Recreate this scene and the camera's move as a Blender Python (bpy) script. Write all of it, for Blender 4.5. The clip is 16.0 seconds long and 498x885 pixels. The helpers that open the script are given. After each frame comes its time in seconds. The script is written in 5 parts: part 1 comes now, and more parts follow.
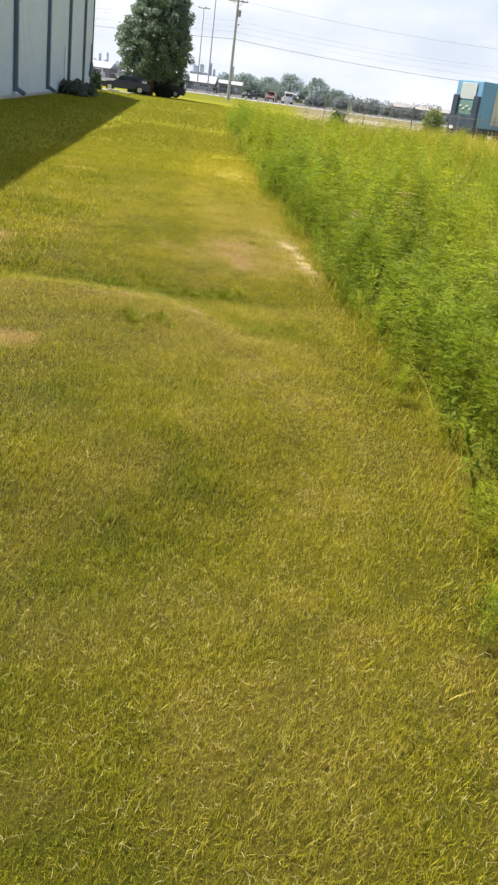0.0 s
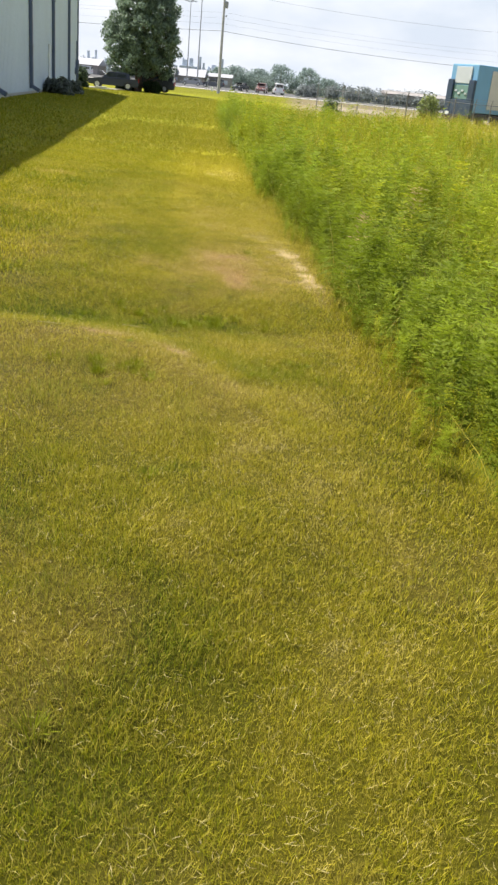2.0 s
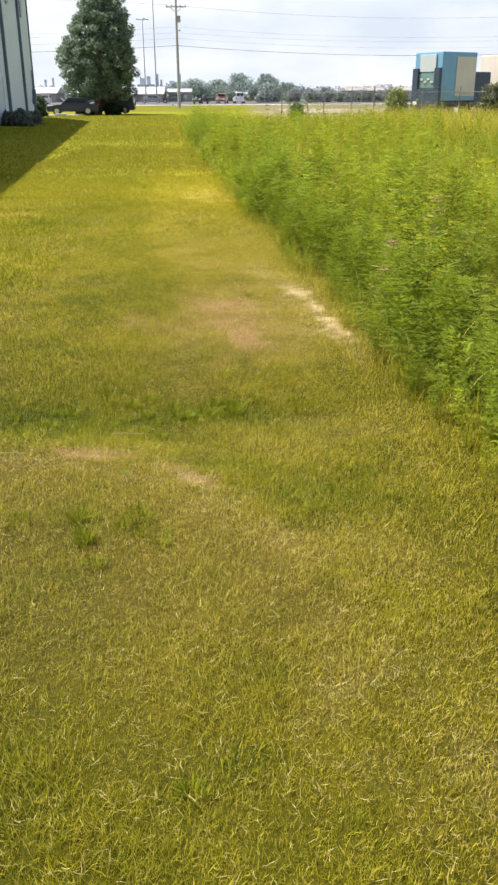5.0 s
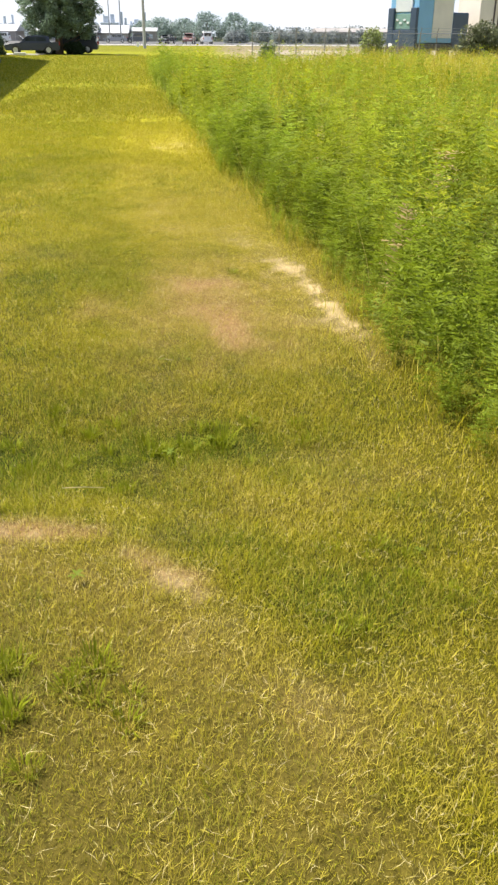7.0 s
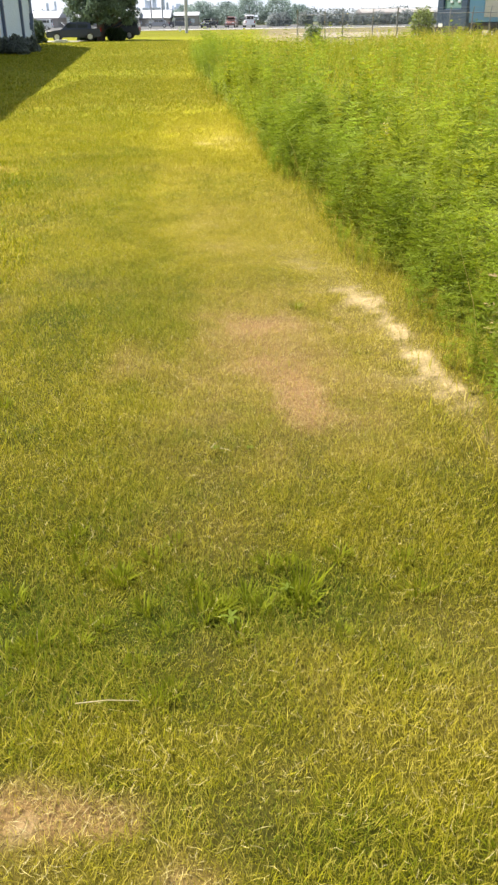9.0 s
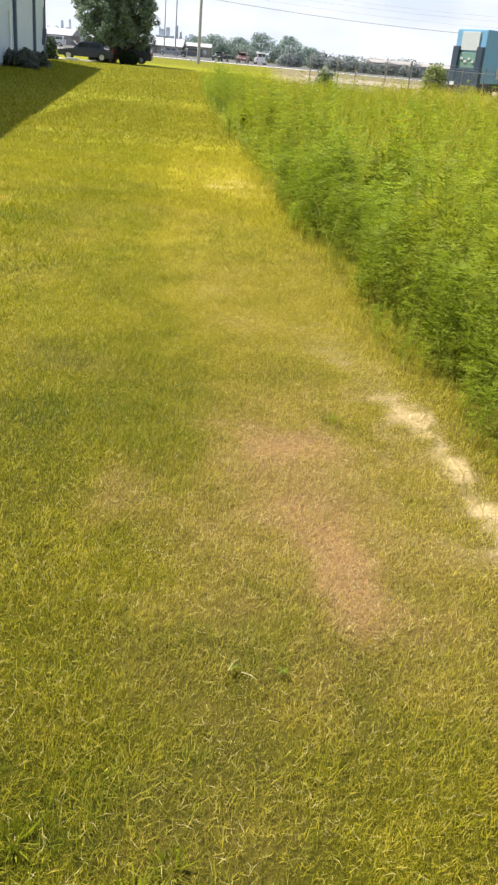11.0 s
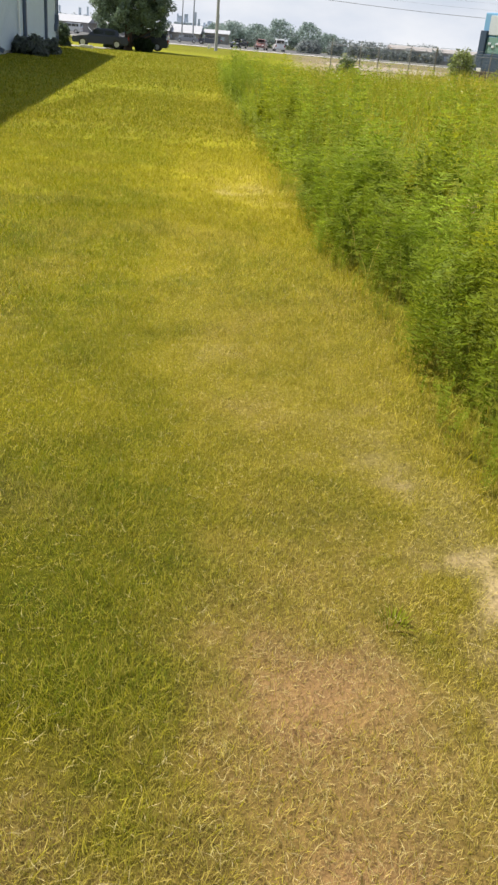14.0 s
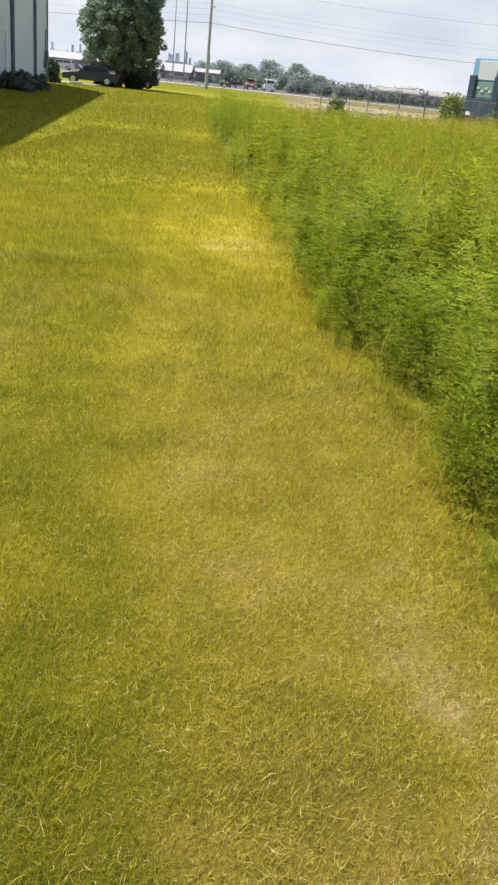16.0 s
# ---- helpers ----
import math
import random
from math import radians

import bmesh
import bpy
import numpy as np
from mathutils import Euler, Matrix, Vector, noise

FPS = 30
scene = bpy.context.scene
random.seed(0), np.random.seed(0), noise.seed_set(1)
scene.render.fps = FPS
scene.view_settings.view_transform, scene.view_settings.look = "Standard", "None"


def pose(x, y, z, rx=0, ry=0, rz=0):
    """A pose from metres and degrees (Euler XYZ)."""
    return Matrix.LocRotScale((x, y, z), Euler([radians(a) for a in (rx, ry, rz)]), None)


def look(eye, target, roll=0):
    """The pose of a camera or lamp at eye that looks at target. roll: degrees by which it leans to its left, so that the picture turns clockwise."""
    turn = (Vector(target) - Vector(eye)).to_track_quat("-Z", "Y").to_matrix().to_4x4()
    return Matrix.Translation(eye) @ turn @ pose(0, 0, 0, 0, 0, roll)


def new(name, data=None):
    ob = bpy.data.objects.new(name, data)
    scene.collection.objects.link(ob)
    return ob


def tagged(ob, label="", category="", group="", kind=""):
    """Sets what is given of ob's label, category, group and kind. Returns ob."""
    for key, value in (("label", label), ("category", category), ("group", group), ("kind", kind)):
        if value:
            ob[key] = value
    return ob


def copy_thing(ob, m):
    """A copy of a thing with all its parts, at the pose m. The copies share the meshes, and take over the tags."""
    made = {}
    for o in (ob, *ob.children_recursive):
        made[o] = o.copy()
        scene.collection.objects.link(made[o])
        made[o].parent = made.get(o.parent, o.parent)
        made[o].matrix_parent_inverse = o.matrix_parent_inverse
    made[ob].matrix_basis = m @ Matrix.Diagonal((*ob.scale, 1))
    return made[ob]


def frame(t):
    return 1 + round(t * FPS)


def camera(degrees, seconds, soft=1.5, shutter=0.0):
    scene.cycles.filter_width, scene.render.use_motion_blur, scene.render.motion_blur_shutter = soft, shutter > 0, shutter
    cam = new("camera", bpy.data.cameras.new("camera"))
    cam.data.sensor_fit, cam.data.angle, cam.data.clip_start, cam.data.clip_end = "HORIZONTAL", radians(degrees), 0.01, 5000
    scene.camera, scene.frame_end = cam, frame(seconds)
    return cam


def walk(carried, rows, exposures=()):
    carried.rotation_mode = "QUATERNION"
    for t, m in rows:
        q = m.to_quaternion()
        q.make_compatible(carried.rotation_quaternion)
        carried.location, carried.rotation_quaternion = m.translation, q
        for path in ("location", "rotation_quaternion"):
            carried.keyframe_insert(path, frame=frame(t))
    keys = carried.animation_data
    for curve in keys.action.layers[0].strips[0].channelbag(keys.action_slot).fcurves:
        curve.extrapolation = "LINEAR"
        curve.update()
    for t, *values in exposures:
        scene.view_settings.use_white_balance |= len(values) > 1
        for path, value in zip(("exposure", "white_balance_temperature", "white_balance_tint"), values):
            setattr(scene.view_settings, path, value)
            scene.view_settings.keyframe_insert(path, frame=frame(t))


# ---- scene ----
cam = camera(33.4, 16.0, soft=2.5)
PATH = [
    (0, (0.545, -0.086, 1.539), (0.576, 1.758, 0.766), 7.7),
    (0.5, (0.608, 0.18, 1.518), (0.541, 2.043, 0.796), 0.5),
    (1, (0.58, 0.491, 1.514), (0.482, 2.335, 0.745), 2.7),
    (1.5, (0.568, 0.817, 1.481), (0.557, 2.662, 0.709), 3.8),
    (2, (0.526, 1.055, 1.515), (0.553, 2.893, 0.727), 5.7),
    (2.5, (0.543, 1.276, 1.512), (0.412, 3.123, 0.755), 1.0),
    (3, (0.523, 1.557, 1.512), (0.319, 3.386, 0.731), -1.0),
    (3.5, (0.471, 1.772, 1.506), (0.383, 3.608, 0.718), 2.2),
    (4, (0.39, 2.008, 1.505), (0.343, 3.866, 0.767), 3.0),
    (4.5, (0.359, 2.218, 1.511), (0.344, 4.063, 0.739), 3.4),
    (4.7, (0.334, 2.342, 1.515), (0.321, 4.19, 0.752), 1.1),
    (6.8, (0.235, 3.564, 1.412), (0.377, 5.353, 0.53), -1.7),
    (7, (0.229, 3.622, 1.465), (0.334, 5.416, 0.587), 0.3),
    (7.5, (0.231, 3.859, 1.489), (0.302, 5.582, 0.475), 2.3),
    (8, (0.159, 4.22, 1.435), (0.19, 5.987, 0.498), 2.1),
    (8.5, (0.185, 4.43, 1.468), (0.242, 6.191, 0.522), 1.3),
    (9, (0.136, 4.728, 1.47), (0.144, 6.51, 0.563), -0.8),
    (9.5, (0.098, 5.005, 1.455), (0.102, 6.775, 0.525), 1.0),
    (10, (0.044, 5.327, 1.464), (0.07, 7.126, 0.589), -0.3),
    (10.2, (0.007, 5.435, 1.468), (0.051, 7.241, 0.608), 2.8),
    (12.3, (-0.081, 6.377, 1.538), (-0.006, 8.203, 0.726), 5.9),
    (12.5, (0.003, 6.493, 1.5), (-0.036, 8.346, 0.751), 1.6),
    (13, (-0.013, 6.763, 1.495), (-0.109, 8.59, 0.688), 1.5),
    (13.5, (-0.039, 7.13, 1.422), (-0.037, 9.007, 0.732), 5.1),
    (14, (-0.051, 7.402, 1.461), (-0.02, 9.204, 0.594), 5.0),
    (14.5, (-0.047, 7.734, 1.44), (-0.141, 9.577, 0.667), 2.8),
    (15, (-0.046, 7.977, 1.452), (-0.071, 9.812, 0.657), 4.8),
    (15.5, (-0.075, 8.269, 1.454), (-0.108, 10.122, 0.704), 6.2),
    (16, (-0.085, 8.418, 1.488), (-0.026, 10.253, 0.695), 6.0),
]
walk(cam, [(t, look(eye, target, roll)) for t, eye, target, roll in PATH],
     [(0, 0.75), (0.5, 0.77), (1.0, 0.67), (1.5, 0.77), (2.0, 0.73), (3.0, 0.73), (4.5, 0.73), (7, 0.96), (9.5, 1.0), (12.5, 0.55), (14, 0.50), (16, 0.53)])

# ---- light ----
SUN_FROM = Vector((-0.93, 0.36, 0)).normalized()
SUN_UP = radians(62.3)
world = bpy.data.worlds.new("sky")
scene.world = world
world.use_nodes = True
wn, wl = world.node_tree.nodes, world.node_tree.links
wn.clear()
w_out = wn.new("ShaderNodeOutputWorld")
w_bg = wn.new("ShaderNodeBackground")
w_sky = wn.new("ShaderNodeTexSky")
w_sky.sky_type = "NISHITA"
w_sky.sun_disc = False
w_sky.sun_elevation = SUN_UP
w_sky.sun_rotation = math.atan2(SUN_FROM.x, SUN_FROM.y)
w_sky.dust_density = 3.0
w_sky.air_density = 1.2
w_co = wn.new("ShaderNodeTexCoord")
w_map = wn.new("ShaderNodeMapping")
w_map.inputs["Scale"].default_value = (1.0, 1.0, 2.6)
w_map.inputs["Location"].default_value = (0.35, 0.1, 0.2)
w_noise = wn.new("ShaderNodeTexNoise")
w_noise.inputs["Scale"].default_value = 4.2
w_noise.inputs["Detail"].default_value = 6.0
w_noise.inputs["Roughness"].default_value = 0.52
w_ramp = wn.new("ShaderNodeValToRGB")
w_ramp.color_ramp.elements[0].position = 0.38
w_ramp.color_ramp.elements[1].position = 0.62
w_sep = wn.new("ShaderNodeSeparateXYZ")
w_haze = wn.new("ShaderNodeMapRange")
w_haze.inputs["From Min"].default_value, w_haze.inputs["From Max"].default_value = 0.0, 0.45
w_haze.inputs["To Min"].default_value, w_haze.inputs["To Max"].default_value = 0.92, 0.10
w_veil = wn.new("ShaderNodeMixRGB")
w_veil.inputs["Color2"].default_value = (5.45, 6.05, 7.15, 1)
w_thin = wn.new("ShaderNodeMath")
w_thin.operation = "MULTIPLY"
w_mix = wn.new("ShaderNodeMixRGB")
w_mix.inputs["Color2"].default_value = (7.35, 7.4, 7.65, 1)
w_bg.inputs["Strength"].default_value = 0.092
wl.new(w_co.outputs["Generated"], w_map.inputs["Vector"])
wl.new(w_co.outputs["Generated"], w_sep.inputs["Vector"])
wl.new(w_sep.outputs["Z"], w_haze.inputs["Value"])
wl.new(w_map.outputs["Vector"], w_noise.inputs["Vector"])
wl.new(w_noise.outputs["Fac"], w_ramp.inputs["Fac"])
wl.new(w_sky.outputs["Color"], w_veil.inputs["Color1"])
wl.new(w_haze.outputs["Result"], w_veil.inputs["Fac"])
wl.new(w_veil.outputs["Color"], w_mix.inputs["Color1"])
wl.new(w_ramp.outputs["Color"], w_thin.inputs[0])
wl.new(w_haze.outputs["Result"], w_thin.inputs[1])
wl.new(w_thin.outputs[0], w_mix.inputs["Fac"])
wl.new(w_mix.outputs["Color"], w_bg.inputs["Color"])
wl.new(w_bg.outputs["Background"], w_out.inputs["Surface"])

sun_data = bpy.data.lights.new("sun", "SUN")
sun_data.energy = 5.0
sun_data.angle = radians(0.6)
sun_data.color = (1.0, 0.94, 0.84)
sun = new("sun", sun_data)
sun_dir = SUN_FROM * math.cos(SUN_UP) + Vector((0, 0, math.sin(SUN_UP)))
sun.matrix_world = look(sun_dir * 60, (0, 0, 0))


# ---- materials ----
def mat(name, color, rough=0.7, metal=0.0, vary=0.25, scale=6.0, fine=60.0, bump=0.0, dirt=None, spec=0.5):
    """A surface with variation at two scales and fine relief, in object metres."""
    m = bpy.data.materials.new(name)
    m.use_nodes = True
    n, l = m.node_tree.nodes, m.node_tree.links
    b = n["Principled BSDF"]
    b.inputs["Roughness"].default_value = rough
    b.inputs["Metallic"].default_value = metal
    b.inputs["Specular IOR Level"].default_value = spec
    co = n.new("ShaderNodeTexCoord")
    big, small = n.new("ShaderNodeTexNoise"), n.new("ShaderNodeTexNoise")
    big.inputs["Scale"].default_value, small.inputs["Scale"].default_value = scale, fine
    big.inputs["Detail"].default_value = small.inputs["Detail"].default_value = 4.0
    for t in (big, small):
        l.new(co.outputs["Object"], t.inputs["Vector"])
    mixed = n.new("ShaderNodeMath")
    mixed.operation = "ADD"
    l.new(big.outputs["Fac"], mixed.inputs[0])
    l.new(small.outputs["Fac"], mixed.inputs[1])
    ramp = n.new("ShaderNodeMapRange")
    ramp.inputs["From Min"].default_value, ramp.inputs["From Max"].default_value = 0.6, 1.4
    l.new(mixed.outputs[0], ramp.inputs["Value"])
    mix = n.new("ShaderNodeMixRGB")
    dark = dirt or tuple(c * (1 - vary) for c in color)
    mix.inputs["Color1"].default_value = (*dark, 1)
    mix.inputs["Color2"].default_value = (*[min(1, c * (1 + vary * 0.5)) for c in color], 1)
    l.new(ramp.outputs["Result"], mix.inputs["Fac"])
    l.new(mix.outputs["Color"], b.inputs["Base Color"])
    if bump:
        bp = n.new("ShaderNodeBump")
        bp.inputs["Strength"].default_value = bump
        bp.inputs["Distance"].default_value = 0.02
        l.new(small.outputs["Fac"], bp.inputs["Height"])
        l.new(bp.outputs["Normal"], b.inputs["Normal"])
    return m


def leaf_mat(name, through_share=0.35, rough=0.55, vary=0.3):
    """Leaves and blades: colour from the mesh's own tint, some light passing through."""
    m = bpy.data.materials.new(name)
    m.use_nodes = True
    n, l = m.node_tree.nodes, m.node_tree.links
    b = n["Principled BSDF"]
    out = n["Material Output"]
    b.inputs["Roughness"].default_value = rough
    b.inputs["Specular IOR Level"].default_value = 0.18
    at = n.new("ShaderNodeAttribute")
    at.attribute_name = "tint"
    geo = n.new("ShaderNodeNewGeometry")
    mr = n.new("ShaderNodeMapRange")
    mr.inputs["To Min"].default_value, mr.inputs["To Max"].default_value = 1 - vary, 1 + vary
    l.new(geo.outputs["Random Per Island"], mr.inputs["Value"])
    mul = n.new("ShaderNodeVectorMath")
    mul.operation = "SCALE"
    l.new(at.outputs["Color"], mul.inputs[0])
    l.new(mr.outputs["Result"], mul.inputs["Scale"])
    l.new(mul.outputs["Vector"], b.inputs["Base Color"])
    tr = n.new("ShaderNodeBsdfTranslucent")
    l.new(mul.outputs["Vector"], tr.inputs["Color"])
    mx = n.new("ShaderNodeMixShader")
    mx.inputs["Fac"].default_value = through_share
    l.new(b.outputs["BSDF"], mx.inputs[1])
    l.new(tr.outputs["BSDF"], mx.inputs[2])
    l.new(mx.outputs["Shader"], out.inputs["Surface"])
    return m


def ground_mat():
    m = bpy.data.materials.new("lawn soil and thatch")
    m.use_nodes = True
    n, l = m.node_tree.nodes, m.node_tree.links
    b = n["Principled BSDF"]
    b.inputs["Roughness"].default_value = 0.95
    b.inputs["Specular IOR Level"].default_value = 0.15
    at = n.new("ShaderNodeAttribute")
    at.attribute_name = "tint"
    co = n.new("ShaderNodeTexCoord")
    fac = []
    for scale, detail in ((0.35, 5), (4.0, 5), (45.0, 3)):
        t = n.new("ShaderNodeTexNoise")
        t.inputs["Scale"].default_value, t.inputs["Detail"].default_value = scale, detail
        l.new(co.outputs["Object"], t.inputs["Vector"])
        fac.append(t.outputs["Fac"])
    s1, s2 = n.new("ShaderNodeMath"), n.new("ShaderNodeMath")
    s1.operation = s2.operation = "ADD"
    l.new(fac[0], s1.inputs[0])
    l.new(fac[1], s1.inputs[1])
    l.new(s1.outputs[0], s2.inputs[0])
    l.new(fac[2], s2.inputs[1])
    mr = n.new("ShaderNodeMapRange")
    mr.inputs["From Min"].default_value, mr.inputs["From Max"].default_value = 1.1, 1.9
    mr.inputs["To Min"].default_value, mr.inputs["To Max"].default_value = 0.72, 1.25
    l.new(s2.outputs[0], mr.inputs["Value"])
    mul = n.new("ShaderNodeVectorMath")
    mul.operation = "SCALE"
    l.new(at.outputs["Color"], mul.inputs[0])
    l.new(mr.outputs["Result"], mul.inputs["Scale"])
    l.new(mul.outputs["Vector"], b.inputs["Base Color"])
    bp = n.new("ShaderNodeBump")
    bp.inputs["Strength"].default_value = 0.8
    bp.inputs["Distance"].default_value = 0.03
    l.new(s2.outputs[0], bp.inputs["Height"])
    l.new(bp.outputs["Normal"], b.inputs["Normal"])
    return m


M_GROUND = ground_mat()
M_BLADE = leaf_mat("grass blade", 0.33, 0.6, 0.30)
M_WEED = leaf_mat("weed leaf", 0.48, 0.6, 0.22)
M_TREE = leaf_mat("tree leaf", 0.38, 0.5, 0.35)
M_WALL = mat("pale blue-grey wall panel", (0.53, 0.61, 0.68), 0.55, 0, 0.12, 0.25, 8, 0.05)
M_PLINTH = mat("stained concrete plinth", (0.50, 0.50, 0.47), 0.9, 0, 0.3, 0.5, 10, 0.2)
M_SPOUT = mat("dark blue-grey downspout", (0.10, 0.13, 0.19), 0.45, 0.2, 0.2, 1, 30)
M_ROOF = mat("grey metal roof", (0.35, 0.36, 0.37), 0.4, 0.7, 0.15, 0.5, 12)
M_WHITE = mat("white paint", (0.78, 0.79, 0.78), 0.5, 0, 0.1, 2, 30)
M_DARK = mat("dark rubber and shadow grey", (0.03, 0.03, 0.033), 0.8, 0, 0.3, 4, 40)
M_BARK = mat("brown bark", (0.12, 0.085, 0.06), 0.9, 0, 0.4, 3, 40, 0.6)
# weathered grey, raised further to hold the pale glare over the pole
M_POLE = mat("weathered timber pole", (0.42, 0.42, 0.43), 0.85, 0, 0.3, 2, 30, 0.3)
M_WIRE = mat("weathered grey cable", (0.20, 0.21, 0.23), 0.6)
M_STEEL = mat("galvanised steel", (0.40, 0.41, 0.42), 0.45, 0.8, 0.2, 3, 40)
# rust colour lightened, haze over the posts being painted in
M_RUST = mat("rusty fence post paled by haze", (0.33, 0.30, 0.29), 0.8, 0.2, 0.4, 3, 40)
M_ROAD = mat("pale worn concrete road", (0.42, 0.40, 0.38), 0.9, 0, 0.15, 0.3, 8, 0.1)
M_GRAVEL = mat("tan gravel", (0.33, 0.27, 0.20), 0.95, 0, 0.3, 0.15, 6, 0.3)
M_ASPH = mat("grey asphalt", (0.09, 0.09, 0.09), 0.9, 0, 0.25, 0.4, 10, 0.2)
M_STONE = mat("grey concrete block", (0.45, 0.44, 0.42), 0.9, 0, 0.2, 3, 20, 0.2)
M_INSUL = mat("grey porcelain", (0.30, 0.31, 0.33), 0.3)
M_NAVY = mat("dark navy paint", (0.035, 0.06, 0.10), 0.45, 0, 0.2, 2, 20)
M_BLUE = mat("sky blue truck paint", (0.18, 0.38, 0.58), 0.4, 0, 0.15, 1, 20)
M_CREAM = mat("cream panel", (0.66, 0.60, 0.52), 0.55, 0, 0.15, 1, 20)
M_PALE = mat("pale grey panel", (0.52, 0.56, 0.58), 0.5, 0, 0.15, 1, 20)
M_GREENISH = mat("dull green panel", (0.16, 0.28, 0.24), 0.5, 0, 0.25, 2, 20)
M_BROWN = mat("dark brown steel", (0.07, 0.05, 0.045), 0.7, 0.2, 0.3, 2, 20)
# distance haze is painted into this grey: paler and bluer than bare walls
M_HAZEGREY = mat("far plant grey with haze in it", (0.48, 0.53, 0.61), 0.9, 0, 0.15, 0.05, 0.5)
M_FARROOF = mat("pale far roof", (0.34, 0.35, 0.38), 0.7, 0, 0.1, 0.1, 1)
M_FARWALL = mat("dull far wall", (0.30, 0.28, 0.27), 0.9, 0, 0.2, 0.1, 1)
M_STALK = mat("dry straw stalk", (0.46, 0.39, 0.20), 0.8, 0, 0.2, 30, 200)
M_TYRE = mat("tyre rubber", (0.02, 0.02, 0.02), 0.85)
M_RIM = mat("alloy rim", (0.5, 0.5, 0.52), 0.3, 0.9)
M_GLASS = mat("dark car glass", (0.02, 0.025, 0.03), 0.05, 0, 0.1, spec=0.8)
M_LAMP = mat("headlight", (0.6, 0.6, 0.6), 0.1, 0)
M_TAIL = mat("red tail light", (0.35, 0.02, 0.02), 0.2, 0)
PAINT = {}


def paint(color):
    if color not in PAINT:
        PAINT[color] = mat("car paint %02d" % len(PAINT), color, 0.25, 0.2, 0.05, 2, 30)
    return PAINT[color]


# ---- mesh helpers ----
def part(name, bm, material, parent=None, label=""):
    me = bpy.data.meshes.new(name)
    bm.normal_update()
    bm.to_mesh(me)
    bm.free()
    me.materials.append(material)
    ob = new(name, me)
    if parent:
        ob.parent = parent
    if label:
        ob["label"] = label
    return ob


def box(bm, size, at, bevel=0.0, turn=None):
    got = bmesh.ops.create_cube(bm, size=1.0)["verts"]
    for v in got:
        v.co = Vector((v.co.x * size[0], v.co.y * size[1], v.co.z * size[2]))
    if bevel:
        edges = list({e for v in got for e in v.link_edges})
        res = bmesh.ops.bevel(bm, geom=edges, offset=bevel, segments=2, affect="EDGES", profile=0.5)
        got = list({v for v in res["verts"]} | {v for v in got if v.is_valid})
    for v in got:
        if turn is not None:
            v.co = turn @ v.co
        v.co += Vector(at)
    return bm


def tube(bm, points, radii, sides=8, caps=True):
    """A round bar through points with a radius at each."""
    rings = []
    points = [Vector(p) for p in points]
    for i, p in enumerate(points):
        d = (points[min(i + 1, len(points) - 1)] - points[max(i - 1, 0)]).normalized()
        a = d.orthogonal().normalized() if abs(d.z) < 0.9 else Vector((1, 0, 0)).cross(d).normalized()
        b = d.cross(a)
        r = radii[i] if isinstance(radii, (list, tuple)) else radii
        rings.append([bm.verts.new(p + a * (r * math.cos(k * math.tau / sides)) + b * (r * math.sin(k * math.tau / sides))) for k in range(sides)])
    for u, v in zip(rings, rings[1:]):
        for k in range(sides):
            bm.faces.new((u[k], u[(k + 1) % sides], v[(k + 1) % sides], v[k]))
    if caps:
        bm.faces.new(list(reversed(rings[0])))
        bm.faces.new(rings[-1])
    return bm


def prism(bm, outline, x0, x1, inset=0.0):
    """An outline in (y, z) drawn out from x0 to x1; inset narrows both ends."""
    a = [bm.verts.new((x0, y, z)) for y, z in outline]
    b = [bm.verts.new((x1, y, z)) for y, z in outline]
    n = len(outline)
    for k in range(n):
        bm.faces.new((a[k], a[(k + 1) % n], b[(k + 1) % n], b[k]))
    bm.faces.new(list(reversed(a)))
    bm.faces.new(b)
    return bm


def empty(name, m, label, category, group="", kind=""):
    ob = new(name)
    ob.empty_display_size = 0.2
    ob.matrix_world = m
    return tagged(ob, label, category, group, kind)


def batch(name, verts, quads, tris, tint, material, parent=None):
    """One mesh from arrays: corners, faces of four and of three, and a colour for each corner."""
    verts = np.asarray(verts, np.float32)
    quads = np.asarray(quads, np.int32).reshape(-1, 4)
    tris = np.asarray(tris, np.int32).reshape(-1, 3)
    me = bpy.data.meshes.new(name)
    me.vertices.add(len(verts))
    me.vertices.foreach_set("co", verts.ravel())
    loops = np.concatenate([quads.ravel(), tris.ravel()])
    me.loops.add(len(loops))
    me.loops.foreach_set("vertex_index", loops)
    starts = np.concatenate([np.arange(len(quads)) * 4, len(quads) * 4 + np.arange(len(tris)) * 3]).astype(np.int32)
    me.polygons.add(len(starts))
    me.polygons.foreach_set("loop_start", starts)
    me.update(calc_edges=True)
    if tint is not None:
        col = me.attributes.new("tint", "FLOAT_COLOR", "POINT")
        rgba = np.ones((len(verts), 4), np.float32)
        rgba[:, :3] = tint
        col.data.foreach_set("color", rgba.ravel())
    me.materials.append(material)
    ob = new(name, me)
    if parent:
        ob.parent = parent
    return ob


rng = np.random.default_rng(7)
LATTICE = rng.random((256, 256))


def value_noise(x, y):
    xi, yi = np.floor(x).astype(int), np.floor(y).astype(int)
    u, v = x - xi, y - yi
    u, v = u * u * (3 - 2 * u), v * v * (3 - 2 * v)
    g = lambda a, b: LATTICE[a & 255, b & 255]
    return (g(xi, yi) * (1 - u) + g(xi + 1, yi) * u) * (1 - v) + (g(xi, yi + 1) * (1 - u) + g(xi + 1, yi + 1) * u) * v


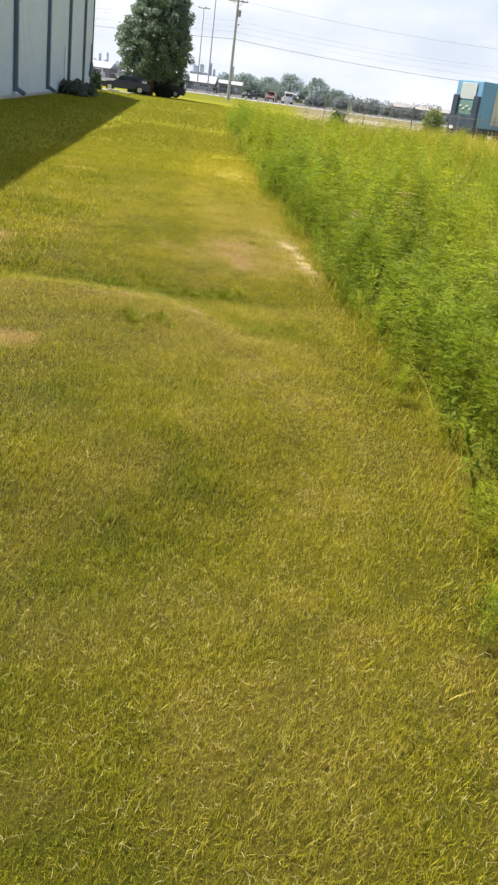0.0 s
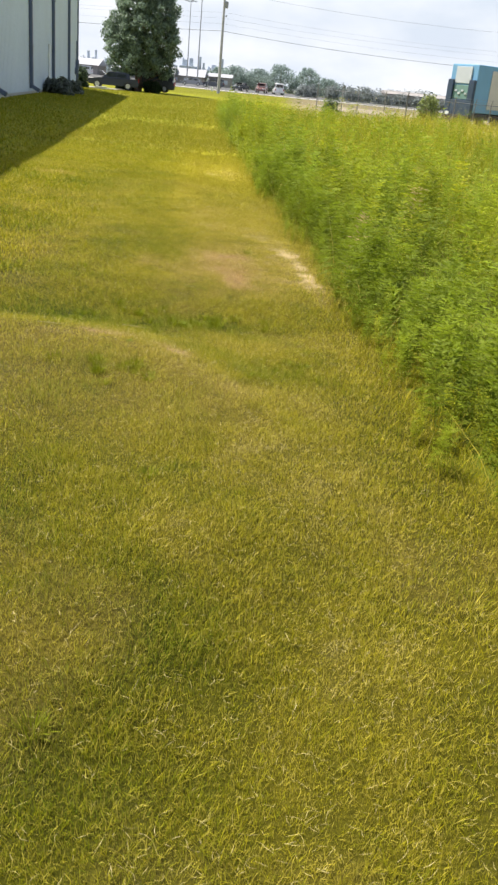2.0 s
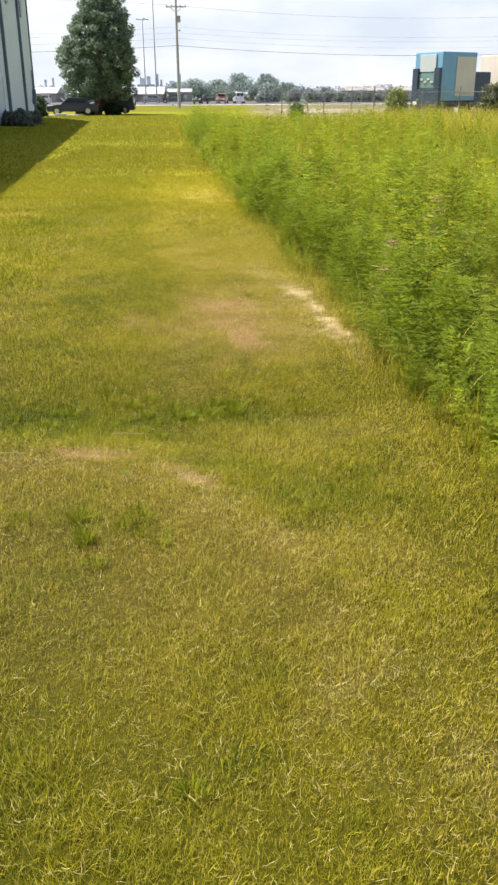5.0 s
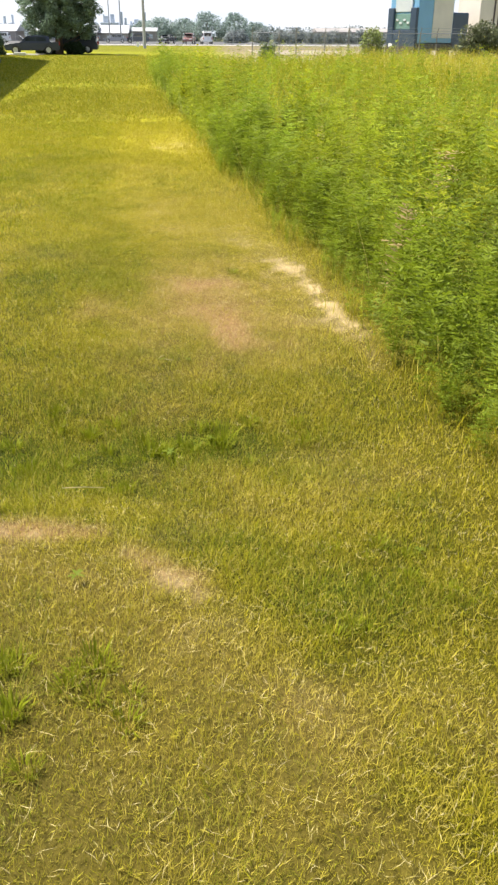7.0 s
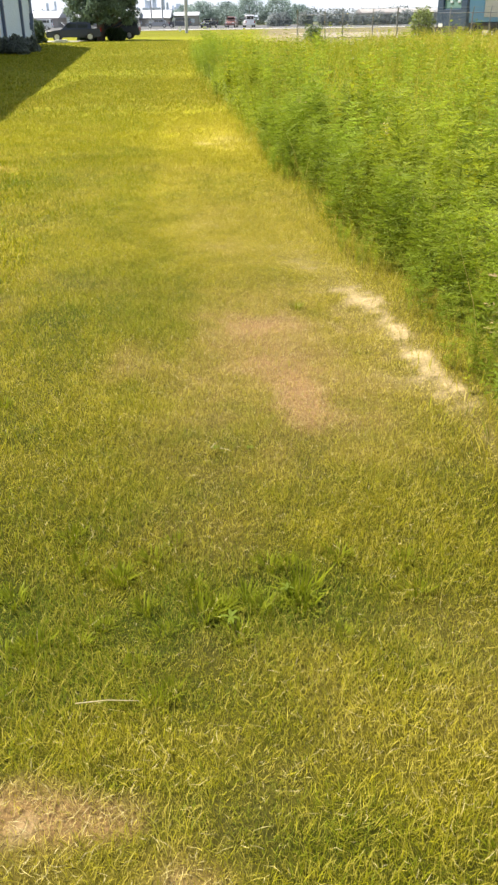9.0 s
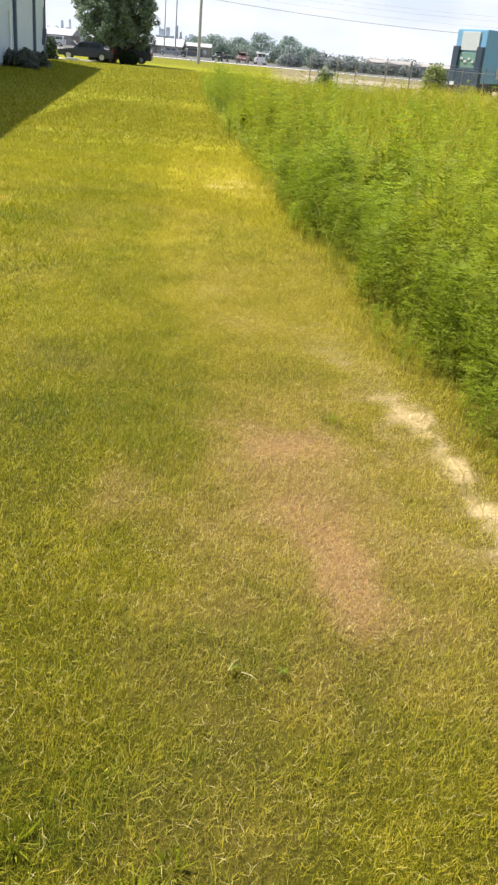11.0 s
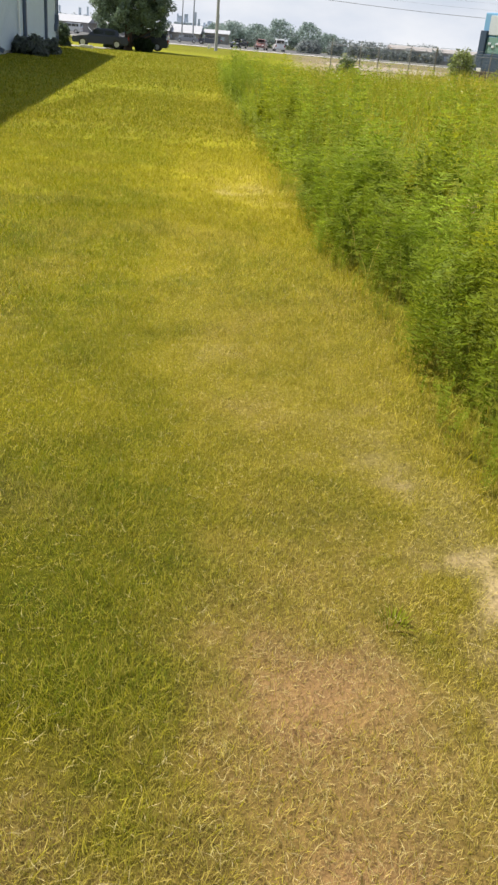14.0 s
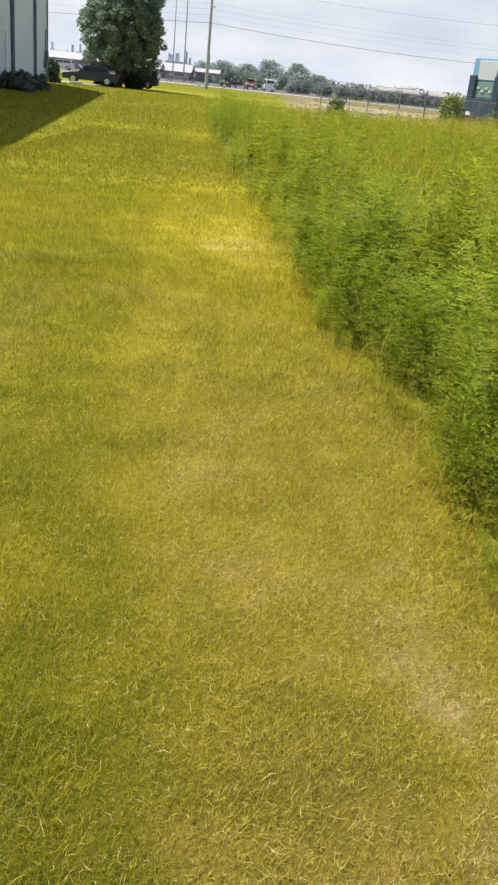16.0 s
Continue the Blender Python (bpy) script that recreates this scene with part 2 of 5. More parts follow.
def fbm(x, y, scale, octaves=4):
    total, amp = 0, 0.5
    for k in range(octaves):
        total = total + amp * value_noise(x * scale + 17 * k, y * scale + 31 * k)
        scale, amp = scale * 2.1, amp * 0.5
    return total


def smooth(a, b, v):
    s = np.clip((v - a) / (b - a), 0, 1)
    return s * s * (3 - 2 * s)


# ---- the lie of the land ----
def weed_edge(y):
    line = np.interp(y, (0, 4.0, 5.9, 7.2, 8.2, 10.4, 12, 14.5, 17, 20, 24, 34, 50, 62), (1.54, 1.50, 1.36, 1.18, 1.17, 0.94, 0.78, 0.42, 0.18, -0.04, -0.5, -1.35, -2.3, -3.1))
    return line + 0.06 * np.sin(y * 2.1 + 0.6) + 0.03 * np.sin(y * 5.3)


def relief(x, y):
    x, y = np.asarray(x, float), np.asarray(y, float)
    r = np.hypot(x + 0.9, y - 4.3)
    z = 0.11 * (1 - smooth(1.45, 2.25, r))
    z = z - 0.05 * np.exp(-((y - 6.75) / 0.5) ** 2) * smooth(-3, -1.5, x) * (1 - smooth(0.8, 1.6, x))
    near = 1 - smooth(25, 45, np.abs(y))
    z = z + near * (0.06 * (fbm(x, y, 0.35, 3) - 0.45) + 0.035 * (fbm(x + 9, y, 1.7, 3) - 0.45)) * smooth(-60, -20, y)
    z = z - 0.02 * smooth(0.2, 1.4, x) * near
    to_wall = x + 13.2 + 0.1228 * (y - 64.8)
    z = z + 0.22 * (1 - smooth(0.5, 4.5, to_wall)) * (1 - smooth(68, 78, y))
    z = z + 0.28 * smooth(115, 136, y) * (1 - smooth(600, 900, y))
    return z


def rag(x, y):
    """Fine tufty unevenness about nought, from hand's width down to blades."""
    return 1.5 * (fbm(x + 11, y, 6.5, 3) - 0.44) + 1.3 * (fbm(x, y + 23, 17.0, 2) - 0.375)


def unevenness(x, y):
    return 0.7 * (fbm(x, y, 3.0, 3) - 0.45), rag(x, y)


def patch(x, y, uneven, cx, cy, rx, ry, turn=0.0):
    """One inside a worn patch, nought outside; its rim breaks up into tufts."""
    c, s = math.cos(turn), math.sin(turn)
    u, v = ((x - cx) * c + (y - cy) * s) / rx, (-(x - cx) * s + (y - cy) * c) / ry
    return smooth(0.18, 0.92, 1.15 - 0.62 * np.hypot(u, v) - 0.5 * uneven[0] + 0.42 * uneven[1])


def warm_line(y):
    """West of this line the turf is greener, east of it yellower."""
    return np.interp(y, (0, 4, 6, 8.8, 10.2, 13, 17, 32, 60), (0.45, 0.40, 0.15, -0.03, -0.13, -0.66, -1.05, -2.3, -4.3))


DRY_SPOTS = ((-0.35, 7.45, 0.50, 0.22, 0.32), (-0.55, 8.20, 0.55, 0.40, 0.22), (-1.54, 8.48, 0.45, 0.35, 0.30), (0.53, 6.05, 0.30, 0.15, 0.25), (-0.13, 6.10, 0.16, 0.16, 0.30),
             (-0.26, 6.82, 0.12, 0.16, 0.28), (0.33, 3.50, 0.16, 0.22, 0.38), (0.97, 3.05, 0.18, 0.25, 0.28), (-0.10, 2.88, 0.16, 0.12, 0.32), (1.15, 2.12, 0.20, 0.25, 0.28),
             (0.66, 4.05, 0.22, 0.22, 0.12), (0.99, 4.07, 0.16, 0.20, 0.22), (0.42, 3.97, 0.14, 0.14, 0.12), (-0.40, 8.55, 0.20, 0.25, 0.25), (0.24, 8.85, 0.35, 0.55, 0.30),
             (0.10, 9.04, 0.22, 0.20, 0.22), (0.72, 8.90, 0.25, 0.90, 0.22), (0.70, 10.05, 0.26, 0.65, 0.18), (-0.24, 11.4, 0.14, 0.9, 0.16), (-0.60, 13.3, 0.25, 0.8, 0.16))
LUSH_SPOTS = ((0.08, 6.68, 0.28, 0.24, 0.75), (0.32, 6.75, 0.18, 0.20, 0.60), (-0.43, 6.48, 0.34, 0.32, 0.75), (-0.84, 6.75, 0.28, 0.24, 0.60), (0.26, 5.88, 0.18, 0.16, 0.55), (0.62, 6.55, 0.22, 0.30, 0.35), (0.0, 6.3, 0.22, 0.14, 0.45),
              (0.63, 5.50, 0.24, 0.18, 0.55), (-0.47, 3.50, 0.30, 0.26, 0.40), (0.17, 2.54, 0.20, 0.20, 0.40), (0.40, 2.46, 0.14, 0.14, 0.30), (-0.06, 2.05, 0.30, 0.18, 0.40),
              (0.42, 3.02, 0.16, 0.18, 0.35), (-0.18, 5.15, 0.20, 0.16, 0.32), (-0.72, 10.0, 0.32, 1.40, 0.16), (-0.30, 8.95, 0.16, 0.24, 0.22), (-1.0, 11.8, 0.35, 0.9, 0.20))


def dryness(x, y):
    """Below nought: lush green; one: yellowed; two: pale straw over bare soil."""
    uneven = unevenness(x, y)
    ragged = uneven[1]
    near = 1 - 0.8 * smooth(13, 25, y)
    d = 0.42 + near * (0.7 * (fbm(x, y, 0.45, 4) - 0.47) + 0.9 * (fbm(x + 40, y, 2.3, 4) - 0.47)) + 0.50 * ragged * (1 - smooth(12, 20, y))
    d = d + (0.20 + 0.14 * smooth(5.5, 7.5, y) - 0.26 * smooth(15, 25, y)) * smooth(-0.4, 0.35, x - warm_line(y)) - 0.16 * smooth(14, 34, y)
    r = np.hypot(x + 0.9, y - 4.3)
    d = d - 0.14 * (1 - smooth(2.2, 4.4, y)) + 0.12 * (1 - smooth(1.45, 1.65, r)) * smooth(4.4, 5.3, y)
    for cx, cy, rx, ry, much in DRY_SPOTS:
        d = d + much * patch(x, y, uneven, cx, cy, rx, ry)
    for cx, cy, rx, ry, much in LUSH_SPOTS:
        d = d - 0.75 * much * patch(x, y, uneven, cx, cy, rx, ry)
    # the worn rim of the old mound
    ring = np.exp(-((r - 1.60) / np.where(r < 1.6, 0.34, 0.10)) ** 2) * smooth(3.4, 4.6, y)
    d = d + ring * (0.34 + 0.18 * smooth(4.8, 5.4, y) + 0.4 * ragged)
    d = np.minimum(d, 1.28)
    d = d + 0.45 * patch(x, y, uneven, -0.30, 5.86, 0.17, 0.075, -0.1) + 0.45 * patch(x, y, uneven, 0.10, 5.61, 0.16, 0.06, -0.75)
    d = d + 0.7 * patch(x, y, uneven, -0.84, 4.38, 0.26, 0.16) + 0.5 * patch(x, y, uneven, -1.95, 7.75, 0.22, 0.4) + 0.5 * patch(x, y, uneven, -2.65, 14.3, 0.42, 0.20)
    # the bare strip along the weeds
    line = np.interp(y, (7.0, 7.65, 8.07, 8.67, 9.60, 10.2), (1.14, 1.11, 1.08, 1.00, 0.89, 0.82))
    strip = np.exp(-((x - line) / (0.10 + 0.025 * np.sin(y * 4.0) + 0.05 * uneven[0])) ** 2) * smooth(7.20, 7.55, y) * (1 - smooth(9.65, 10.05, y))
    d = d + strip * np.clip(0.92 + 0.22 * ragged, 0, 1.25) * (1 - 0.42 * smooth(8.9, 9.5, y))
    d = d + 0.28 * np.exp(-((x - line + 0.17) / 0.15) ** 2) * smooth(7.3, 7.9, y) * (1 - smooth(9.8, 10.8, y))
    d = d + 0.28 * patch(x, y, uneven, -0.10, 16.9, 0.42, 1.2, 0.25) + 0.22 * patch(x, y, uneven, -0.8, 16.9, 0.5, 0.6) + 0.15 * patch(x, y, uneven, -1.65, 31.5, 0.40, 3.0)
    d = d + 0.22 * np.exp(-((x - weed_edge(y) + 0.25) / 0.2) ** 2) * smooth(0.3, 0.6, fbm(x, y, 0.8, 3)) * (1 - 0.8 * smooth(14, 22, y))
    return np.clip(d, -0.5, 2.0)


GREEN, YELLOW, STRAW = np.array((0.200, 0.226, 0.006)), np.array((0.450, 0.392, 0.014)), np.array((0.66, 0.54, 0.22))


LUSH = np.array((0.148, 0.212, 0.011))
BROWN = np.array((0.52, 0.375, 0.19))


def thatch(x, y):
    """How far dead brown thatch shows instead of live turf."""
    uneven = unevenness(x, y)
    b = 0.85 * patch(x, y, uneven, 0.40, 7.98, 0.12, 0.24, 0.25) + 0.36 * patch(x, y, uneven, 0.30, 8.35, 0.15, 0.24) + 0.40 * patch(x, y, uneven, 0.18, 9.0, 0.25, 0.22) + 0.45 * patch(x, y, uneven, -0.40, 8.52, 0.13, 0.2)
    b = b + 0.18 * patch(x, y, uneven, 0.30, 8.75, 0.25, 0.35) + 0.22 * patch(x, y, uneven, 0.25, 8.75, 0.5, 1.0) + 0.12 * smooth(-0.3, 0.3, x - warm_line(y)) * smooth(7, 8, y) * (1 - smooth(12, 16, y))
    b = b + 0.8 * patch(x, y, uneven, -0.30, 5.86, 0.18, 0.075, -0.1) + 0.6 * patch(x, y, uneven, 0.10, 5.61, 0.15, 0.06, -0.75) + 0.7 * patch(x, y, uneven, -0.84, 4.38, 0.22, 0.14) + 0.5 * patch(x, y, uneven, -1.95, 7.75, 0.2, 0.35)
    b = b + 0.4 * patch(x, y, uneven, -2.65, 14.3, 0.32, 0.16) + 0.12 * smooth(0.52, 0.66, fbm(x + 5, y + 80, 1.4, 4)) * (1 - smooth(15, 30, y))
    b = b + 0.16 * (1 - smooth(1.45, 1.7, np.hypot(x + 0.9, y - 4.3))) * smooth(4.0, 4.8, y)
    return np.clip(b, 0, 1)


def lawn_tint(d):
    d = np.asarray(d)[:, None]
    a = GREEN + (YELLOW - GREEN) * np.clip(d, 0, 1) + (LUSH - GREEN) * np.clip(-2 * d, 0, 1)
    return a + (STRAW - YELLOW) * np.clip(d - 1, 0, 1)


def axis_steps(*runs):
    out = []
    for a, b, step in runs:
        out += list(np.arange(a, b, step))
    return np.array(out + [runs[-1][1]])


def ground_sheet():
    xs = axis_steps((-2600, -400, 200), (-400, -60, 20), (-60, -16, 2), (-16, -4, 0.6), (-4, -1.4, 0.1), (-1.4, 1.6, 0.05), (1.6, 2.4, 0.1), (2.4, 16, 0.7), (16, 60, 2), (60, 400, 20), (400, 2600, 200))
    ys = axis_steps((-2000, -100, 200), (-100, -10, 6), (-10, 0, 0.5), (0, 3, 0.12), (3, 11, 0.06), (11, 20, 0.12), (20, 40, 0.5), (40, 160, 2.0), (160, 400, 12), (400, 3600, 200))
    gx, gy = np.meshgrid(xs, ys)
    x, y = gx.ravel(), gy.ravel()
    z = relief(x, y)
    nx = len(xs)
    i = (np.arange(len(ys) - 1)[:, None] * nx + np.arange(nx - 1)[None]).ravel()
    quads = np.stack([i, i + 1, i + nx + 1, i + nx], 1)
    d = dryness(x, y)
    # shade between the near blades is put into the colour, easing off with distance
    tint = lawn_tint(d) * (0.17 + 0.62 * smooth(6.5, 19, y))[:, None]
    b = thatch(x, y)[:, None]
    tint = tint * (1 - b) + np.array((0.22, 0.132, 0.055)) * b
    soil = smooth(1.3, 2.05, d)[:, None]
    tint = tint * (1 - soil) + np.array((0.42, 0.32, 0.165)) * soil
    weeds = (smooth(0.0, 0.5, x - weed_edge(y)) * (1 - smooth(55, 62, y)) * smooth(-12, -8, y))[:, None]
    tint = tint * (1 - weeds) + np.array((0.13, 0.155, 0.012)) * weeds
    far = (smooth(150, 190, y) + smooth(60, 90, np.abs(x)))[:, None].clip(0, 1)
    tint = tint * (1 - far) + np.array((0.17, 0.18, 0.08)) * far
    yard = (smooth(0.5, 3.5, x - 0.02 * (y - 60)) * smooth(57, 61, y) * (1 - smooth(132, 136, y)))[:, None]
    tint = tint * (1 - yard) + np.array((0.27, 0.225, 0.12)) * yard
    verge = smooth(92, 110, y)[:, None]
    tint = tint * (1 - 0.3 * verge)
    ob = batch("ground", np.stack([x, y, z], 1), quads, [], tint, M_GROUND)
    for p in ob.data.polygons:
        p.use_smooth = True
    return tagged(ob, "mown yellow-green lawn on gently uneven ground", "ground", kind="structure")


ground_sheet()


# ---- flat surfaces let into the land ----
def slab(name, x0, x1, y0, y1, z, material, label, category, steps=24, thick=0.06):
    bm = bmesh.new()
    cols = []
    for i in range(steps + 1):
        x = x0 + (x1 - x0) * i / steps
        w = 0.35 * math.sin(i * 2.1) if steps > 1 else 0
        cols.append([bm.verts.new((x, y0 + w, z - thick)), bm.verts.new((x, y0 + w, z)), bm.verts.new((x, y1 - w, z)), bm.verts.new((x, y1 - w, z - thick))])
    for a, b in zip(cols, cols[1:]):
        for k in range(3):
            bm.faces.new((a[k], b[k], b[k + 1], a[k + 1]))
    bm.faces.new(cols[0])
    bm.faces.new(list(reversed(cols[-1])))
    return tagged(part(name, bm, material), label, category, kind="structure")


slab("road", -220, 220, 136.5, 147.5, 0.34, M_ROAD, "pale concrete road crossing beyond the lawn", "road", 1)
slab("parking_lot", -140, 60, 152, 236, 0.33, M_ASPH, "grey asphalt parking lot beyond the road", "parking lot", 1)
slab("driveway", -40, -13.2, 81.8, 86.2, 0.05, M_ROAD, "pale concrete driveway beside the warehouse", "driveway", 20)
slab("gravel_lot", 4.5, 90, 61, 73, 0.05, M_GRAVEL, "tan gravel yard behind the chain-link fence", "gravel")
slab("dirt_strip", 6.0, 90, 84, 112, 0.05, M_GRAVEL, "pale tan dirt track behind the fence", "dirt")


# ---- warehouse ----
def warehouse():
    m = pose(-13.2, 64.8, 0, 0, 0, 7.0)
    house = empty("warehouse", m, "pale blue-grey panelled warehouse with dark downspouts", "building")
    long, deep, eave = 78.0, 24.0, 7.7
    bm = bmesh.new()
    # ribbed cladding: shallow ribs along the wall facing the lawn
    pitch, n = 0.3, int(long / 0.3)
    line = []
    for k in range(n):
        y = -long + k * pitch
        for dy, dx in ((0, 0), (0.20, 0), (0.225, 0.016), (0.275, 0.016)):
            line.append((dx, y + dy))
    line.append((0, 0))
    low = [bm.verts.new((x, y, 0.35)) for x, y in line]
    top = [bm.verts.new((x, y, eave)) for x, y in line]
    for k in range(len(line) - 1):
        bm.faces.new((low[k], low[k + 1], top[k + 1], top[k]))
    part("wall", bm, M_WALL, house)
    bm = bmesh.new()
    box(bm, (0.25, deep, eave - 0.36), (0, 0, 0))
    for v in bm.verts:
        v.co += Vector((0, -deep / 2 + 0.0, eave / 2))
    for v in bm.verts:
        v.co = Vector((v.co.y + 0.0, -0.13 + v.co.x, v.co.z))
    end = part("end_wall", bm, M_WALL, house)
    end.location = (-0.01, 0, 0.02)
    bm = bmesh.new()
    box(bm, (deep, 0.25, eave - 0.36), (-deep / 2, -long + 0.12, eave / 2 + 0.02))
    box(bm, (0.25, long, eave - 0.36), (-deep + 0.12, -long / 2, eave / 2 + 0.02))
    part("back_wall", bm, M_WALL, house)
    bm = bmesh.new()
    box(bm, (deep - 0.05, long - 0.05, 0.65), (-deep / 2 - 0.02, -long / 2, 0.15))
    part("plinth", bm, M_PLINTH, house, "stained pale concrete base")
    bm = bmesh.new()
    prism(bm, [(-deep - 0.12, eave - 0.02), (0.05, eave - 0.02), (0.05, eave + 0.08), (-deep / 2, eave + 1.3), (-deep - 0.12, eave + 0.08)], -long, 0.05)
    for v in bm.verts:
        v.co = Vector((v.co.y, v.co.x, v.co.z))
    bmesh.ops.recalc_face_normals(bm, faces=bm.faces)
    part("roof", bm, M_ROOF, house)
    bm = bmesh.new()
    box(bm, (0.16, long, 0.16), (0.13, -long / 2, eave - 0.06), 0.02)
    part("gutter", bm, M_SPOUT, house)
    bm = bmesh.new()
    box(bm, (0.10, 0.12, eave - 0.4), (0.045, -0.03, eave / 2 + 0.18), 0.01)
    part("corner_trim", bm, M_SPOUT, house, "dark corner trim")
    for k, y in enumerate((-6.5, -14.8, -23.3, -32.1, -40.6, -49.1, -57.6, -66.1)):
        bm = bmesh.new()
        box(bm, (0.15, 0.24, eave - 0.55), (0.095, y, eave / 2 + 0.2), 0.02)
        box(bm, (0.40, 0.24, 0.16), (0.26, y, 0.50), 0.02, Matrix.Rotation(radians(28), 3, "Y"))
        spout = part("downspout", bm, M_SPOUT, house, "dark blue-grey downspout with a kicked-out foot")
        for z in (2.2, 4.6, 6.6):
            bm = bmesh.new()
            box(bm, (0.17, 0.36, 0.05), (0.10, y, z))
            part("bracket", bm, M_SPOUT, spout)
    bm = bmesh.new()
    tube(bm, [(0.10, -16.8, 0.5), (0.10, -16.8, 2.5)], 0.055)
    part("pipe", bm, M_WHITE, house, "white standpipe")
    for y, z in ((-11.6, 6.75), (-4.4, 6.65)):
        bm = bmesh.new()
        box(bm, (0.10, 0.5, 1.1), (0.05, y, z), 0.015)
        vent = part("louvre", bm, M_INSUL, house, "grey louvred vent high on the wall")
        for k in range(7):
            bm = bmesh.new()
            box(bm, (0.05, 0.44, 0.03), (0.115, y, z - 0.45 + k * 0.15), 0, Matrix.Rotation(radians(30), 3, "Y"))
            part("slat", bm, M_SPOUT, vent)
    for y, z, h in ((-1.2, 1.75, 0.55), (-1.7, 1.3, 0.4)):
        bm = bmesh.new()
        box(bm, (0.22, 0.34, h), (0.13, y, z), 0.02)
        part("meter_box", bm, M_SPOUT, house, "dark grey meter box")
    bm = bmesh.new()
    tube(bm, [(0.08, -1.25, 0.4), (0.08, -1.25, 3.2)], 0.03)
    part("conduit", bm, M_SPOUT, house)
    return house


warehouse()


# ---- leaves in the round ----
def leaf_cloud(centres, radii, count, size, tint, spread=0.25, flat=0.75):
    """Small folded leaves scattered near the skins of many clumps."""
    centres, radii = np.asarray(centres, float), np.asarray(radii, float)
    share = radii ** 2 / (radii ** 2).sum()
    which = rng.choice(len(centres), count, p=share)
    d = rng.normal(size=(count, 3))
    d /= np.linalg.norm(d, axis=1)[:, None]
    r = radii[which] * (1 - spread * rng.random(count) ** 2 + 0.12 * rng.normal(size=count))
    at = centres[which] + d * r[:, None] * np.array((1, 1, flat))
    n = d * 0.6 + rng.normal(size=(count, 3)) * 0.6 + np.array((0, 0, 0.35))
    n /= np.linalg.norm(n, axis=1)[:, None]
    u = np.cross(n, rng.normal(size=(count, 3)))
    u /= np.linalg.norm(u, axis=1)[:, None]
    v = np.cross(n, u)
    s = size * (0.6 + 0.8 * rng.random(count))[:, None]
    a, b, c, e = at - u * s, at + v * s * 0.5 + n * s * 0.15, at + u * s, at - v * s * 0.5 + n * s * 0.15
    verts = np.stack([a, b, c, e], 1).reshape(-1, 3)
    quads = np.arange(count * 4).reshape(-1, 4)
    t = np.asarray(tint) * (0.75 + 0.5 * rng.random((count, 1)))
    return verts, quads, np.repeat(t, 4, axis=0)


def crown_tree(name, at, height, width, leaves, leaf, tint, label, low=0.12, trunk_r=0.28, group="", lean=0.0, clumps=150, profile=(0.7, 0.95, 1.0, 0.85, 0.6, 0.2), puff=1.0):
    tree = empty(name, pose(*at), label, "tree", group)
    bm = bmesh.new()
    tube(bm, [(0, 0, -0.2), (0.03, 0, height * 0.15), (0.05 + lean * 0.3, 0.05, height * 0.45), (lean * 0.8, 0, height * 0.85)],
         [trunk_r * 1.4, trunk_r, trunk_r * 0.6, trunk_r * 0.12], 10)
    trunk = part("trunk", bm, M_BARK, tree)
    centres, radii = [], []
    for k in range(clumps):
        h = low + (1 - low) * (k + 0.5) / clumps
        wide = width / 2 * float(np.interp((h - low) / (1 - low), (0, 0.14, 0.34, 0.55, 0.78, 1.0), profile))
        a = k * 2.39996
        r = wide * (0.2 + 0.85 * rng.random() ** 0.55) * (1 + 0.15 * math.sin(3 * a + h * 9))
        centres.append((r * math.cos(a) + lean * h, r * math.sin(a), h * height))
        radii.append(puff * max(0.12, (0.10 + 0.13 * rng.random()) * (0.55 * width * 0.5 + 0.45 * wide)))
    for k in range(0, clumps, max(1, clumps // 14)):
        bm = bmesh.new()
        c = Vector(centres[k])
        root = Vector((lean * 0.3, 0, max(0.3, c.z - height * 0.13)))
        tube(bm, [root, root.lerp(c, 0.5) + Vector((0, 0, 0.1)), c], [trunk_r * 0.35, trunk_r * 0.22, 0.02], 5)
        part("limb", bm, M_BARK, trunk)
    v, q, t = leaf_cloud(centres, radii, leaves, leaf, tint, 0.55)
    batch("crown", v, q, [], t, M_TREE, tree)
    return tree


# leaf tint is lightened and blued, with haze over the tree painted in
crown_tree("tree", (-12.0, 86, 0.02), 11.4, 6.4, 56000, 0.11, (0.175, 0.235, 0.165),
           "tall dense dark green broadleaf tree with low branches", low=0.125, lean=0.95, clumps=480, profile=(0.72, 0.96, 1.0, 0.84, 0.56, 0.16), puff=0.9)


def shrub(name, at, size, leaves, leaf, tint, label, group=""):
    ob = empty(name, pose(*at), label, "shrub", group)
    bm = bmesh.new()
    centres, radii = [], []
    for k in range(22):
        a = k * 2.4
        h = (k + 0.5) / 22
        r = math.sqrt(max(0.02, 1 - (h * 1.05 - 0.25) ** 2)) * (0.35 + 0.5 * rng.random())
        c = Vector((math.cos(a) * r * size[0] / 2, math.sin(a) * r * size[1] / 2, 0.12 * size[2] + h * 0.75 * size[2]))
        centres.append(c)
        radii.append(0.20 * min(size) * (0.8 + 0.6 * rng.random()))
        tube(bm, [(c.x * 0.1, c.y * 0.1, -0.02), c * 0.6, c], [0.025, 0.018, 0.006], 4)
    part("stem", bm, M_BARK, ob)
    v, q, t = leaf_cloud(centres, radii, leaves, leaf, tint, 0.5, 0.95)
    batch("foliage", v, q, [], t, M_TREE, ob)
    return ob


